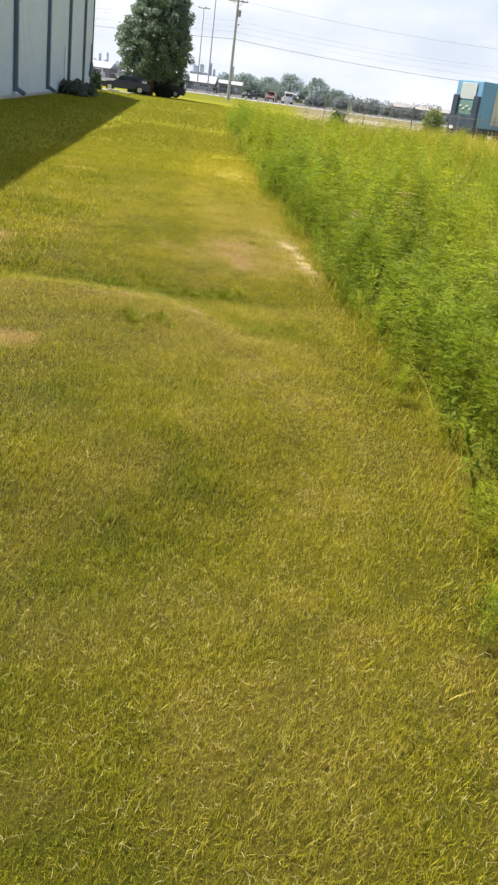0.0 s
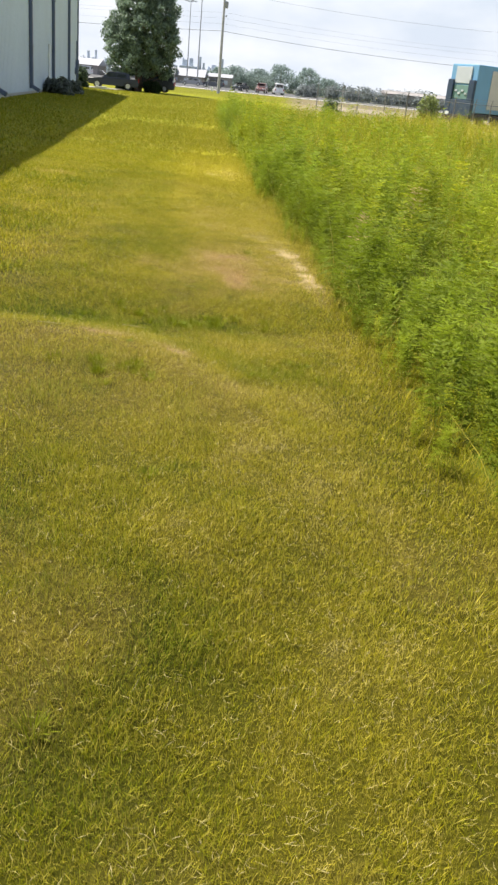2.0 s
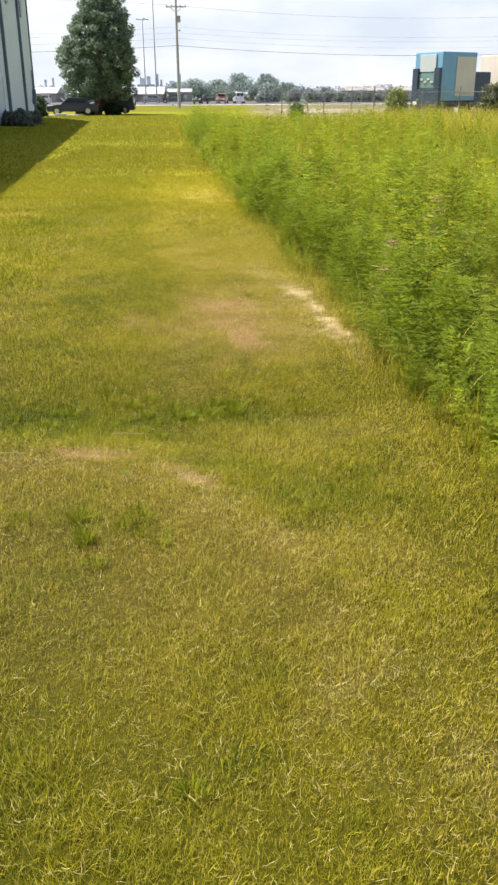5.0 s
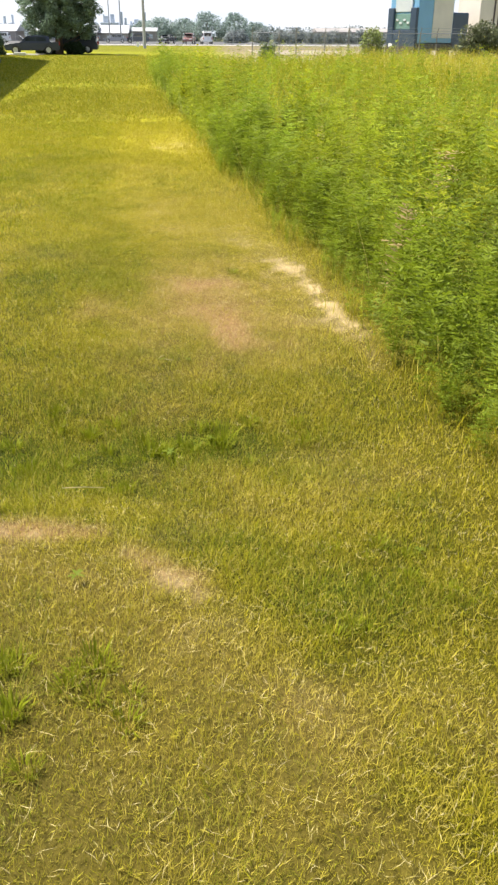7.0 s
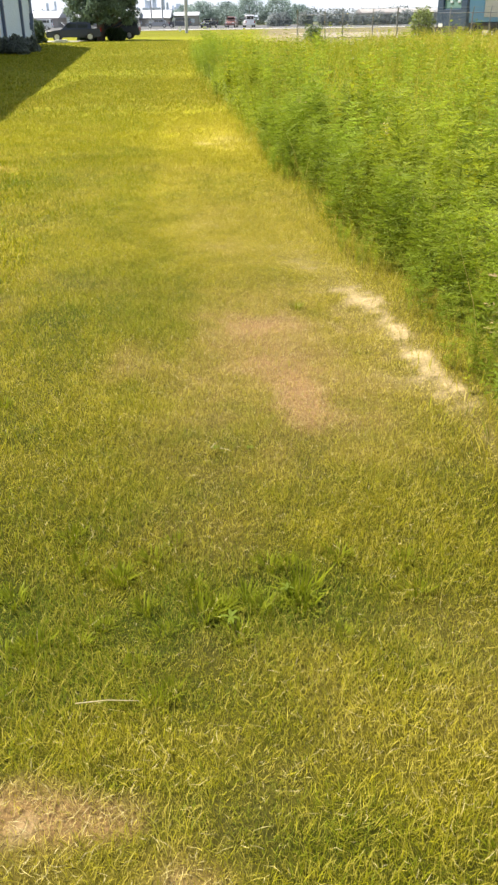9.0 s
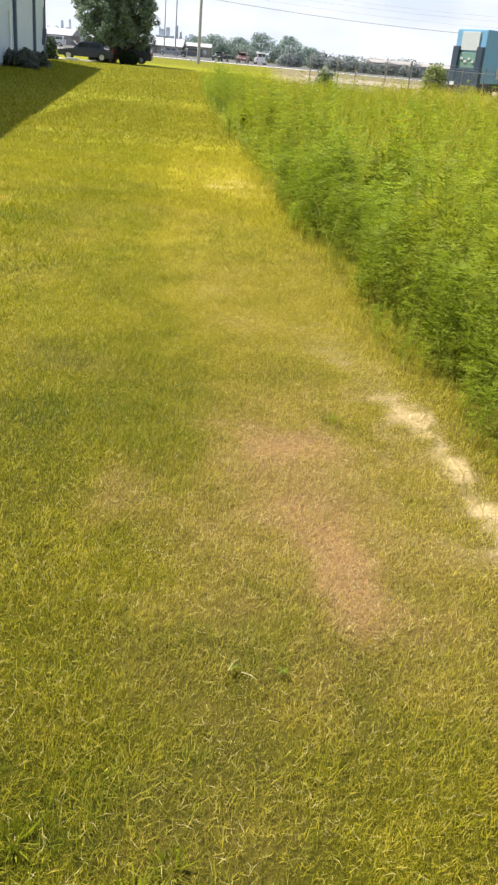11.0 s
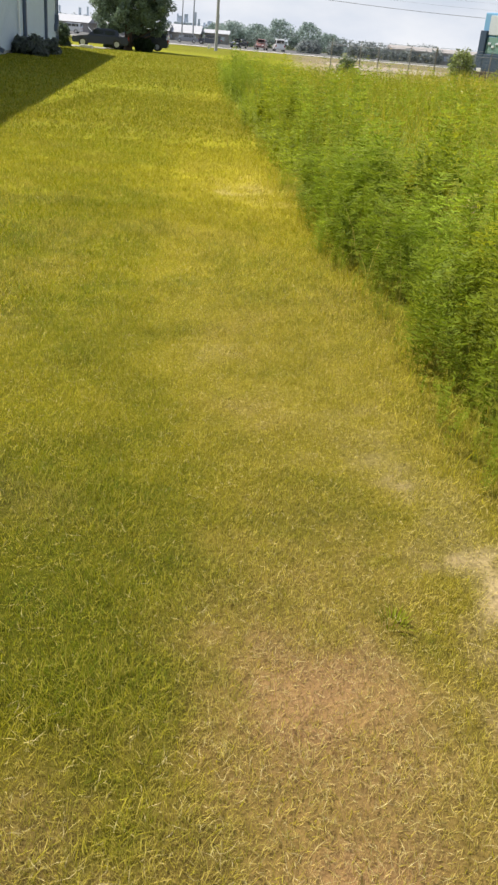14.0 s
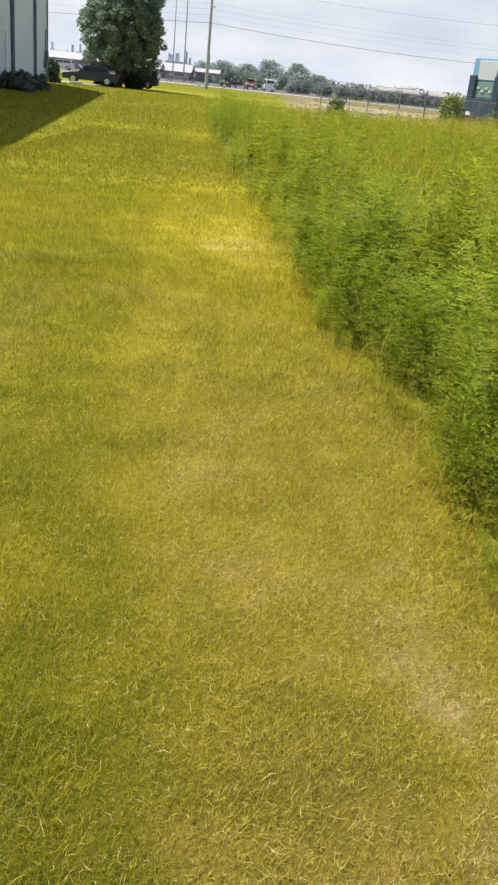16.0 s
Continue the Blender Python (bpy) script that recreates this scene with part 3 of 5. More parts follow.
shrub("shrub", (-10.2, 46.6, 0.15), (1.5, 2.8, 0.8), 3600, 0.08, (0.14, 0.16, 0.13), "grey-green spreading shrub against the warehouse wall", "wall shrubs")
shrub("shrub", (-10.5, 50.5, 0.15), (1.7, 3.0, 0.7), 3600, 0.08, (0.15, 0.17, 0.14), "grey-green low shrub against the warehouse wall", "wall shrubs")
shrub("clipped_shrub", (-13.5, 67.5, 0.15), (1.2, 1.2, 1.5), 2600, 0.08, (0.07, 0.10, 0.06), "dark clipped upright shrub at the warehouse corner")
shrub("shrub", (-10.6, 85.3, 0.0), (2.2, 1.6, 1.0), 2600, 0.10, (0.03, 0.05, 0.02), "dark low shrub under the tree")
shrub("shrub", (-13.3, 86.4, 0.0), (2.6, 1.6, 1.0), 2600, 0.10, (0.03, 0.05, 0.02), "dark low shrub under the tree")
bm = bmesh.new()
box(bm, (0.9, 0.5, 0.3), (0, 0, 0.15), 0.04)
tagged(part("concrete_block", bm, M_STONE), "pale grey concrete block on the grass edge", "block").location = (-13.6, 76.0, 0.0)


# ---- vehicles ----
def car(at, turn, color, label, style="suv", group=""):
    ob = empty("car", pose(*at, 0, 0, turn), label, "car", group)
    length, high = {"suv": (4.75, 1.72), "sedan": (4.6, 1.45), "van": (5.0, 1.95)}[style]
    h = length / 2
    hood, belt = (0.98, 1.02) if style != "sedan" else (0.88, 0.93)
    body = [(-h, 0.42), (-h + 0.05, 0.30), (h - 0.05, 0.30), (h, 0.45), (h - 0.02, 0.72), (h - 0.25, hood - 0.12), (h - 1.15, hood), (-h + 0.1, belt), (-h + 0.01, 0.75)]
    bm = bmesh.new()
    prism(bm, body, -0.9, 0.9)
    bmesh.ops.bevel(bm, geom=[e for e in bm.edges], offset=0.06, segments=2, affect="EDGES")
    part("body", bm, paint(color), ob)
    back = -h + (0.12 if style != "sedan" else 0.75)
    roof = [(h - 1.2, hood - 0.04), (h - 1.95, high - 0.03), (h - 2.3, high), (back + 0.45, high), (back + 0.12, high - 0.08), (back, belt - 0.04)]
    bm = bmesh.new()
    prism(bm, roof, -0.78, 0.78)
    for v in bm.verts:
        if v.co.z > belt + 0.2:
            v.co.x *= 0.86
    bmesh.ops.bevel(bm, geom=[e for e in bm.edges], offset=0.04, segments=2, affect="EDGES")
    part("cabin", bm, paint(color), ob)
    zm, hz = (belt + high) / 2 - 0.02, (high - belt) * 0.62
    y0, y1 = back + 0.35, h - 1.75
    for side in (-1, 1):
        for a, b in ((y0, (y0 + y1) / 2 - 0.05), ((y0 + y1) / 2 + 0.05, y1)):
            bm = bmesh.new()
            box(bm, (0.03, b - a, hz), (side * 0.752, (a + b) / 2, zm), 0.01, None)
            part("window", bm, M_GLASS, ob)
    bm = bmesh.new()
    box(bm, (1.3, 0.03, 0.75), (0, 0, 0), 0.01, Matrix.Rotation(radians(-48), 3, "X"))
    w = part("windscreen", bm, M_GLASS, ob)
    w.location = (0, h - 1.55, zm + 0.02)
    bm = bmesh.new()
    box(bm, (1.25, 0.03, hz), (0, back + 0.05, zm), 0.01, None)
    part("rear_window", bm, M_GLASS, ob)
    for side in (-1, 1):
        bm = bmesh.new()
        box(bm, (0.38, 0.08, 0.16), (side * 0.62, h - 0.05, 0.72), 0.03)
        part("headlight", bm, M_LAMP, ob)
        bm = bmesh.new()
        box(bm, (0.18, 0.06, 0.32), (side * 0.76, -h + 0.02, 0.85), 0.02)
        part("tail_light", bm, M_TAIL, ob)
        for y in (h - 0.9, -h + 0.95):
            bm = bmesh.new()
            tube(bm, [(side * 0.70, y, 0.34), (side * 0.92, y, 0.34)], 0.34, 16)
            tyre = part("wheel", bm, M_TYRE, ob)
            bm = bmesh.new()
            tube(bm, [(side * 0.90, y, 0.34), (side * 0.935, y, 0.34)], 0.21, 12)
            part("rim", bm, M_RIM, tyre)
    return ob


car((-13.9, 83.6, 0.05), 97, (0.03, 0.036, 0.055), "dark navy parked car half under the tree", "sedan")
car((-11.3, 89.6, 0.05), 92, (0.05, 0.055, 0.07), "dark parked car in the shade of the tree", "suv")
for x, y, turn, color, style, label in (
        (-21.3, 184, 80, (0.72, 0.70, 0.50), "sedan", "pale yellow car parked across the road"),
        (-15.8, 186, 95, (0.32, 0.33, 0.36), "sedan", "grey car parked across the road"),
        (-11.5, 187, 85, (0.10, 0.11, 0.13), "suv", "dark grey car parked across the road"),
        (-5.2, 171, 160, (0.06, 0.07, 0.08), "sedan", "black car parked across the road"),
        (-1.2, 170, 172, (0.22, 0.12, 0.11), "suv", "dull red car parked across the road"),
        (1.9, 170, 5, (0.75, 0.75, 0.75), "van", "white van parked across the road"),
        (-36.5, 176, 90, (0.60, 0.61, 0.63), "suv", "silver car parked across the road")):
    car((x, y, 0.335), turn, color, label, style, "cars parked across the road")


# ---- poles and wires ----
def utility_pole(at):
    ob = empty("utility_pole", pose(*at), "weathered timber utility pole with a crossarm", "utility pole")
    bm = bmesh.new()
    tube(bm, [(0, 0, -0.4), (0, 0, 6), (0, 0, 13.4)], [0.21, 0.18, 0.13], 12)
    part("pole", bm, M_POLE, ob)
    bm = bmesh.new()
    box(bm, (2.6, 0.12, 0.14), (0, -0.18, 12.1), 0.01)
    arm = part("crossarm", bm, M_POLE, ob)
    for x in (-1.2, -0.55, 0.55, 1.2):
        bm = bmesh.new()
        tube(bm, [(x, -0.18, 12.17), (x, -0.18, 12.24), (x, -0.18, 12.36)], [0.03, 0.07, 0.04], 8)
        part("insulator", bm, M_INSUL, arm)
    for s in (-1, 1):
        bm = bmesh.new()
        tube(bm, [(s * 0.75, -0.18, 12.05), (0, -0.14, 11.4)], 0.03, 6)
        part("brace", bm, M_STEEL, arm)
    bm = bmesh.new()
    tube(bm, [(0.32, -0.05, 10.3), (0.32, -0.05, 10.4), (0.32, -0.05, 11.0), (0.32, -0.05, 11.1)], [0.16, 0.22, 0.22, 0.15], 14)
    part("transformer", bm, M_INSUL, ob, "grey cylindrical transformer")
    bm = bmesh.new()
    tube(bm, [(0.25, -0.05, 9.3), (0.45, -0.1, 9.45)], [0.06, 0.1], 8)
    part("cutout", bm, M_INSUL, ob)
    bm = bmesh.new()
    box(bm, (0.3, 0.05, 0.55), (-0.9, 0.4, 0.45), 0.02)
    part("marker_post", bm, M_WHITE, ob, "short white marker post at the pole's foot")
    return ob


utility_pole((-6.55, 123, 0.1))


def cable(name, z_mid, z_left, z_right, radius, y, label):
    """A hanging cable through the pole, sagging to both sides."""
    bm = bmesh.new()
    pts = []
    for k in range(-26, 27):
        x = k * 2.6
        s = abs(x) / 67.6
        drop = (z_left if x < 0 else z_right)
        pts.append((-6.55 + x, y, z_mid - drop * 4 * s * (1 - s)))
    tube(bm, pts, radius, 5)
    return tagged(part(name, bm, M_WIRE), label, "cable", "overhead cables")


cable("cable", 7.7, 0.85, 1.35, 0.026, 122.8, "thick grey sagging overhead cable")
cable("cable", 8.55, 0.8, 1.3, 0.008, 122.8, "thin grey overhead cable along the road")
cable("cable", 9.2, 0.6, 1.2, 0.008, 122.8, "thin grey overhead cable along the road")
cable("cable", 9.9, 1.0, 1.4, 0.008, 122.8, "thin grey overhead cable along the road")
for x, z in ((-1.2, 12.36), (1.2, 12.36), (-0.55, 12.36)):
    c = cable("power_line", z, -1.0, 1.6, 0.010, 122.82 + 0.02 * x, "thin power line on the crossarm")


def light_mast(at, high, label):
    ob = empty("light_mast", pose(*at), label, "light mast", "far light masts")
    bm = bmesh.new()
    tube(bm, [(0, 0, -0.3), (0, 0, high)], [0.16, 0.07], 10)
    part("mast", bm, M_STEEL, ob)
    for k in range(4):
        a = k * math.tau / 4 + 0.4
        bm = bmesh.new()
        tube(bm, [(0, 0, high - 0.1), (1.1 * math.cos(a), 1.1 * math.sin(a), high + 0.05)], 0.05, 6)
        box(bm, (0.6, 0.35, 0.2), (1.2 * math.cos(a), 1.2 * math.sin(a), high + 0.05), 0.03)
        part("lamp_head", bm, M_INSUL, ob)
    return ob


light_mast((-15.8, 200, 0.33), 22.7, "tall slim grey lighting mast in the far lot")
light_mast((-20.0, 220, 0.33), 17.9, "tall slim grey lighting mast in the far lot")


# ---- fences ----
def chain_fence(points, high, step, label, mesh=True, lean=True, posts_mat=M_RUST):
    ob = empty("chain_link_fence", pose(points[0][0], points[0][1], 0), label, "fence")
    o = Vector((points[0][0], points[0][1], 0))
    for (x0, y0), (x1, y1) in zip(points, points[1:]):
        a, b = Vector((x0, y0, 0)) - o, Vector((x1, y1, 0)) - o
        run = (b - a).length
        n = max(1, round(run / step))
        for k in range(n + 1):
            p = a.lerp(b, k / n) + (b - a).normalized() * (rng.uniform(-0.25, 0.25) if lean and 0 < k < n else 0)
            z = float(relief(p.x + o.x, p.y + o.y))
            tilt = rng.normal(0, 0.05) if lean else 0
            bm = bmesh.new()
            tube(bm, [(p.x, p.y, z - 0.2), (p.x + tilt, p.y, z + high), (p.x + tilt, p.y - 0.02, z + high + 0.03)], [0.034, 0.03, 0.015], 8)
            post = part("post", bm, posts_mat, ob)
            if lean:
                bm = bmesh.new()
                tube(bm, [(p.x + tilt, p.y, z + high), (p.x + tilt, p.y - 0.22, z + high + 0.26)], 0.02, 6)
                part("barb_arm", bm, posts_mat, post)
        for z in ((high - 0.03,) if mesh else (high - 0.03, high * 0.5)):
            bm = bmesh.new()
            tube(bm, [a + Vector((0, 0.05, z)), b + Vector((0, 0.05, z))], 0.02, 6)
            part("rail", bm, M_WIRE, ob)
        if mesh:
            for z, d in ((high + 0.10, -0.08), (high + 0.25, -0.2)):
                bm = bmesh.new()
                tube(bm, [a + Vector((0, d, z)), (a + b) / 2 + Vector((0, d, z - 0.03)), b + Vector((0, d, z))], 0.008, 4)
                part("barbed_wire", bm, M_STEEL, ob)
            bm = bmesh.new()
            d, gap = (b - a).normalized(), 0.11
            for s in (-1, 1):
                k = -high
                while k < run + high:
                    lo, hi = (k, k + s * high)
                    t0, t1 = 0.0, 1.0
                    if hi != lo:
                        c = sorted(((0 - lo) / (hi - lo), (run - lo) / (hi - lo)))
                        t0, t1 = max(0, c[0]), min(1, c[1])
                    if t1 > t0 + 0.02:
                        p, q = a + d * (lo + (hi - lo) * t0), a + d * (lo + (hi - lo) * t1)
                        p.z, q.z = 0.05 + (high - 0.1) * t0, 0.05 + (high - 0.1) * t1
                        w = Vector((0, 0, 0.004))
                        bm.faces.new([bm.verts.new(v) for v in (p - w, q - w, q + w, p + w)])
                    k += gap
            part("mesh", bm, M_STEEL, ob)
    return ob


chain_fence([(3.5, 58.4), (9.0, 56.6), (30.0, 55.5)], 1.72, 1.35, "rusty chain-link fence with leaning posts above the weeds")
chain_fence([(-30.0, 151.0), (34.0, 151.0)], 1.5, 4.0, "plain low wire fence along the far side of the road", False, False, M_STEEL)


# ---- truck and trailer behind the fence ----
def box_truck():
    ob = empty("box_truck", pose(13.5, 59.0, 0, 0, 0, 33), "dark navy and pale blue box truck behind the fence", "truck")
    # local x runs along the side, local y across the rear towards its far edge
    bm = bmesh.new()
    box(bm, (3.1, 2.4, 2.85), (1.62, 1.2, 2.60), 0.05)
    part("body", bm, M_BLUE, ob, "sky blue box body")
    bm = bmesh.new()
    box(bm, (1.75, 0.05, 2.3), (2.2, -0.02, 2.6), 0.01)
    part("side_panel", bm, M_CREAM, ob, "cream side panel")
    for y, w in ((0.24, 0.48), (2.13, 0.48)):
        bm = bmesh.new()
        box(bm, (0.22, w, 2.2), (-0.04, y, 2.0), 0.03)
        part("rear_column", bm, M_NAVY, ob, "dark navy rear column")
    bm = bmesh.new()
    box(bm, (0.08, 1.4, 1.0), (0.03, 1.2, 3.38), 0.02)
    part("rear_door", bm, M_PALE, ob, "pale grey rear door")
    bm = bmesh.new()
    box(bm, (0.09, 1.4, 0.85), (0.03, 1.2, 2.35), 0.02)
    gate = part("tailgate", bm, M_GREENISH, ob, "dull green tailgate with pale bars")
    for k in range(4):
        bm = bmesh.new()
        box(bm, (0.05, 0.22, 0.12), (-0.03, 0.75 + 0.3 * k, 2.28 + 0.16 * (k % 2)), 0.01)
        part("marking_bar", bm, M_PALE, gate)
    bm = bmesh.new()
    box(bm, (0.25, 2.4, 0.9), (0.0, 1.2, 1.45), 0.03)
    part("lower_rear", bm, M_NAVY, ob)
    bm = bmesh.new()
    box(bm, (3.4, 2.3, 0.35), (1.7, 1.2, 0.95), 0.03)
    part("chassis", bm, M_BROWN, ob, "dark brown chassis")
    bm = bmesh.new()
    box(bm, (0.15, 2.4, 0.5), (-0.12, 1.2, 0.75), 0.03)
    bumper = part("bumper", bm, M_BROWN, ob)
    bm = bmesh.new()
    box(bm, (0.02, 0.34, 0.20), (-0.22, 1.95, 1.05), 0.005)
    part("plate", bm, M_WHITE, bumper, "plain white plate")
    for x in (0.9, 2.6):
        for y in (0.15, 2.25):
            bm = bmesh.new()
            tube(bm, [(x, y - 0.14, 0.5), (x, y + 0.14, 0.5)], 0.5, 18)
            part("wheel", bm, M_TYRE, ob)
    bm = bmesh.new()
    box(bm, (1.5, 2.3, 2.1), (4.0, 1.25, 1.85), 0.08)
    part("cab", bm, M_NAVY, ob, "dark navy cab")
    return ob


box_truck()


def trailer():
    ob = empty("trailer", pose(18.2, 62.0, 0, 0, 0, 20), "cream panelled trailer with dark upright bars", "trailer")
    bm = bmesh.new()
    box(bm, (7.5, 2.4, 2.9), (3.75, 1.2, 2.5), 0.04)
    part("body", bm, M_CREAM, ob)
    for x in (1.1, 1.45, 3.4, 3.75, 5.6, 5.95):
        bm = bmesh.new()
        box(bm, (0.09, 0.06, 2.8), (x, -0.03, 2.5), 0.01)
        part("upright_bar", bm, M_BROWN, ob)
    bm = bmesh.new()
    box(bm, (7.3, 2.2, 0.3), (3.75, 1.2, 0.9), 0.02)
    part("chassis", bm, M_BROWN, ob)
    for x in (5.2, 6.3):
        bm = bmesh.new()
        tube(bm, [(x, -0.02, 0.5), (x, 2.4, 0.5)], 0.5, 18)
        part("wheel", bm, M_TYRE, ob)
    for x in (1.0,):
        bm = bmesh.new()
        box(bm, (0.15, 1.8, 0.8), (x, 1.2, 0.4), 0.02)
        part("landing_leg", bm, M_BROWN, ob)
    return ob


trailer()
shrub("shrub", (16.0, 52.5, 0), (4.0, 2.2, 2.2), 5200, 0.09, (0.13, 0.145, 0.075), "dull green shrub in front of the fence", "fence shrubs")
shrub("shrub", (18.8, 51.0, 0), (4.0, 2.4, 2.5), 5200, 0.09, (0.10, 0.12, 0.06), "dull green shrub in front of the fence", "fence shrubs")
shrub("sapling", (9.9, 54.6, 0), (1.5, 1.3, 2.1), 1500, 0.08, (0.24, 0.28, 0.10), "light green young sapling beside the fence")
shrub("shrub", (4.6, 60.0, 0), (1.2, 1.2, 1.1), 1100, 0.08, (0.12, 0.16, 0.08), "dark small shrub at the fence end", "fence shrubs")


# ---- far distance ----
# leaf tint paled and blued to hold the haze of distance
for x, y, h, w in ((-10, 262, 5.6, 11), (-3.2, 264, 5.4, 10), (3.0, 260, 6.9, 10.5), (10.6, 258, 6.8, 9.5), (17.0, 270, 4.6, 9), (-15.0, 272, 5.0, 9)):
    crown_tree("far_tree", (x, y, 0.25), h, w, 5000, 0.22, (0.26, 0.33, 0.30), "round green tree beyond the parking lot, haze in its leaf colour", low=0.05, trunk_r=0.25,
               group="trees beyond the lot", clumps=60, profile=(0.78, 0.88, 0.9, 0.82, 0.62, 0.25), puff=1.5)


def far_wood(name, x0, x1, y, high, count, tint, label):
    n = int(abs(x1 - x0) / (high * 0.55))
    c = np.stack([np.linspace(x0, x1, n) + rng.normal(0, 1.0, n), y + rng.normal(0, 3, n), high * (0.35 + 0.25 * rng.random(n))], 1)
    r = high * (0.38 + 0.2 * rng.random(n))
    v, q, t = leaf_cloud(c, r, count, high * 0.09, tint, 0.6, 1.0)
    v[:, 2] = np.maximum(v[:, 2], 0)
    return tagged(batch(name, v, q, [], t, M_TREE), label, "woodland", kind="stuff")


# haze is mixed into these leaf tints too
far_wood("far_hedge", 8, 84, 188, 2.7, 30000, (0.22, 0.25, 0.25), "hedge line behind the yard, greyed by haze in its leaf colour")
far_wood("far_wood", 20, 330, 420, 6.0, 12000, (0.17, 0.20, 0.19), "line of far woods with haze in the leaf colour")
far_wood("far_wood", -330, -8, 480, 7.0, 12000, (0.17, 0.20, 0.20), "line of far woods with haze in the leaf colour")


def far_building(at, size, roof, material, label, group, windows=4, cover=M_FARROOF):
    ob = empty("far_building", pose(*at), label, "building", group)
    bm = bmesh.new()
    box(bm, size, (0, 0, size[2] / 2), 0.05)
    part("wall", bm, material, ob)
    bm = bmesh.new()
    hx, hy = size[0] / 2 + 0.4, size[1] / 2 + 0.4
    prism(bm, [(-hy, size[2]), (hy, size[2]), (0, size[2] + roof)], -hx, hx)
    part("roof", bm, cover, ob)
    for k in range(windows):
        bm = bmesh.new()
        box(bm, (size[0] / windows * 0.45, 0.12, size[2] * 0.4), (-size[0] / 2 + size[0] / windows * (k + 0.5), -size[1] / 2 - 0.02, size[2] * 0.5), 0.02)
        part("bay_door", bm, M_HAZEGREY, ob)
    return ob


far_building((-33, 242, 0.3), (16, 12, 2.0), 1.6, M_FARWALL, "low building with a pale roof beyond the lot", "low buildings beyond the lot")
far_building((-22, 246, 0.3), (9, 12, 1.9), 1.9, M_FARWALL, "low building with a pale roof beyond the lot", "low buildings beyond the lot", 3)
far_building((-55, 238, 0.3), (22, 12, 2.2), 1.6, M_FARWALL, "low building with a pale roof beyond the lot", "low buildings beyond the lot", 5)
far_building((-13.5, 250, 0.3), (6, 9, 2.4), 0.9, M_FARWALL, "low building with a pale roof beyond the lot", "low buildings beyond the lot", 2)
far_building((36, 196, 0.3), (22, 10, 2.2), 0.7, M_FARWALL, "low grey shed behind the yard", "low buildings beyond the lot", 5, M_FARWALL)


def plant_block(at, size, stacks, label):
    ob = empty("industrial_plant", pose(*at), label, "industrial plant", "far plant blocks")
    bm = bmesh.new()
    box(bm, (size[0], size[1], size[2] * 0.72), (0, 0, size[2] * 0.36), 0.2)
    part("block", bm, M_HAZEGREY, ob)
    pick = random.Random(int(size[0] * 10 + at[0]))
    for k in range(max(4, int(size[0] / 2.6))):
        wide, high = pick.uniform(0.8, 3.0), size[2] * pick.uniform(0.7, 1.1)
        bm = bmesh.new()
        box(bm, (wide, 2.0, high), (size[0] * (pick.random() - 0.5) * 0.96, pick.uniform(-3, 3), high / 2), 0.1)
        part("tower", bm, M_HAZEGREY, ob)
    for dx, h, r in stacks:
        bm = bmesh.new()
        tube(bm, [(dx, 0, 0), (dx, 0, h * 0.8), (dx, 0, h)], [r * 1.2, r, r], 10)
        part("stack", bm, M_HAZEGREY, ob)
    return ob


# the plant's blue-grey carries painted haze
plant_block((-55, 600, 0), (11, 10, 13.0), [(-9, 9, 1.2), (7.5, 15.5, 0.8), (10, 12, 0.7)], "plant block with slim stacks, blue-grey with painted haze")
plant_block((-39, 605, 0), (9, 10, 11.5), [(-6.5, 9.5, 1.0), (5.8, 15.5, 0.9), (8.5, 11, 0.7)], "plant block with slim stacks, blue-grey with painted haze")
plant_block((-47, 610, 0), (46, 12, 8.3), [(-18, 9.5, 1.0), (-20.5, 9, 0.9)], "wide low plant hall, blue-grey with painted haze")
plant_block((-130, 600, 0), (62, 12, 8.5), [(-22, 13.5, 0.8), (-10, 12, 0.9), (-4, 13, 0.7), (9, 12.5, 0.9), (14, 13.4, 0.7), (24, 12, 0.8)], "wide low plant hall with a row of stacks, blue-grey with painted haze")
plant_block((55, 640, 0), (60, 12, 5.0), [(-20, 6.5, 0.8)], "wide low plant hall, blue-grey with painted haze")


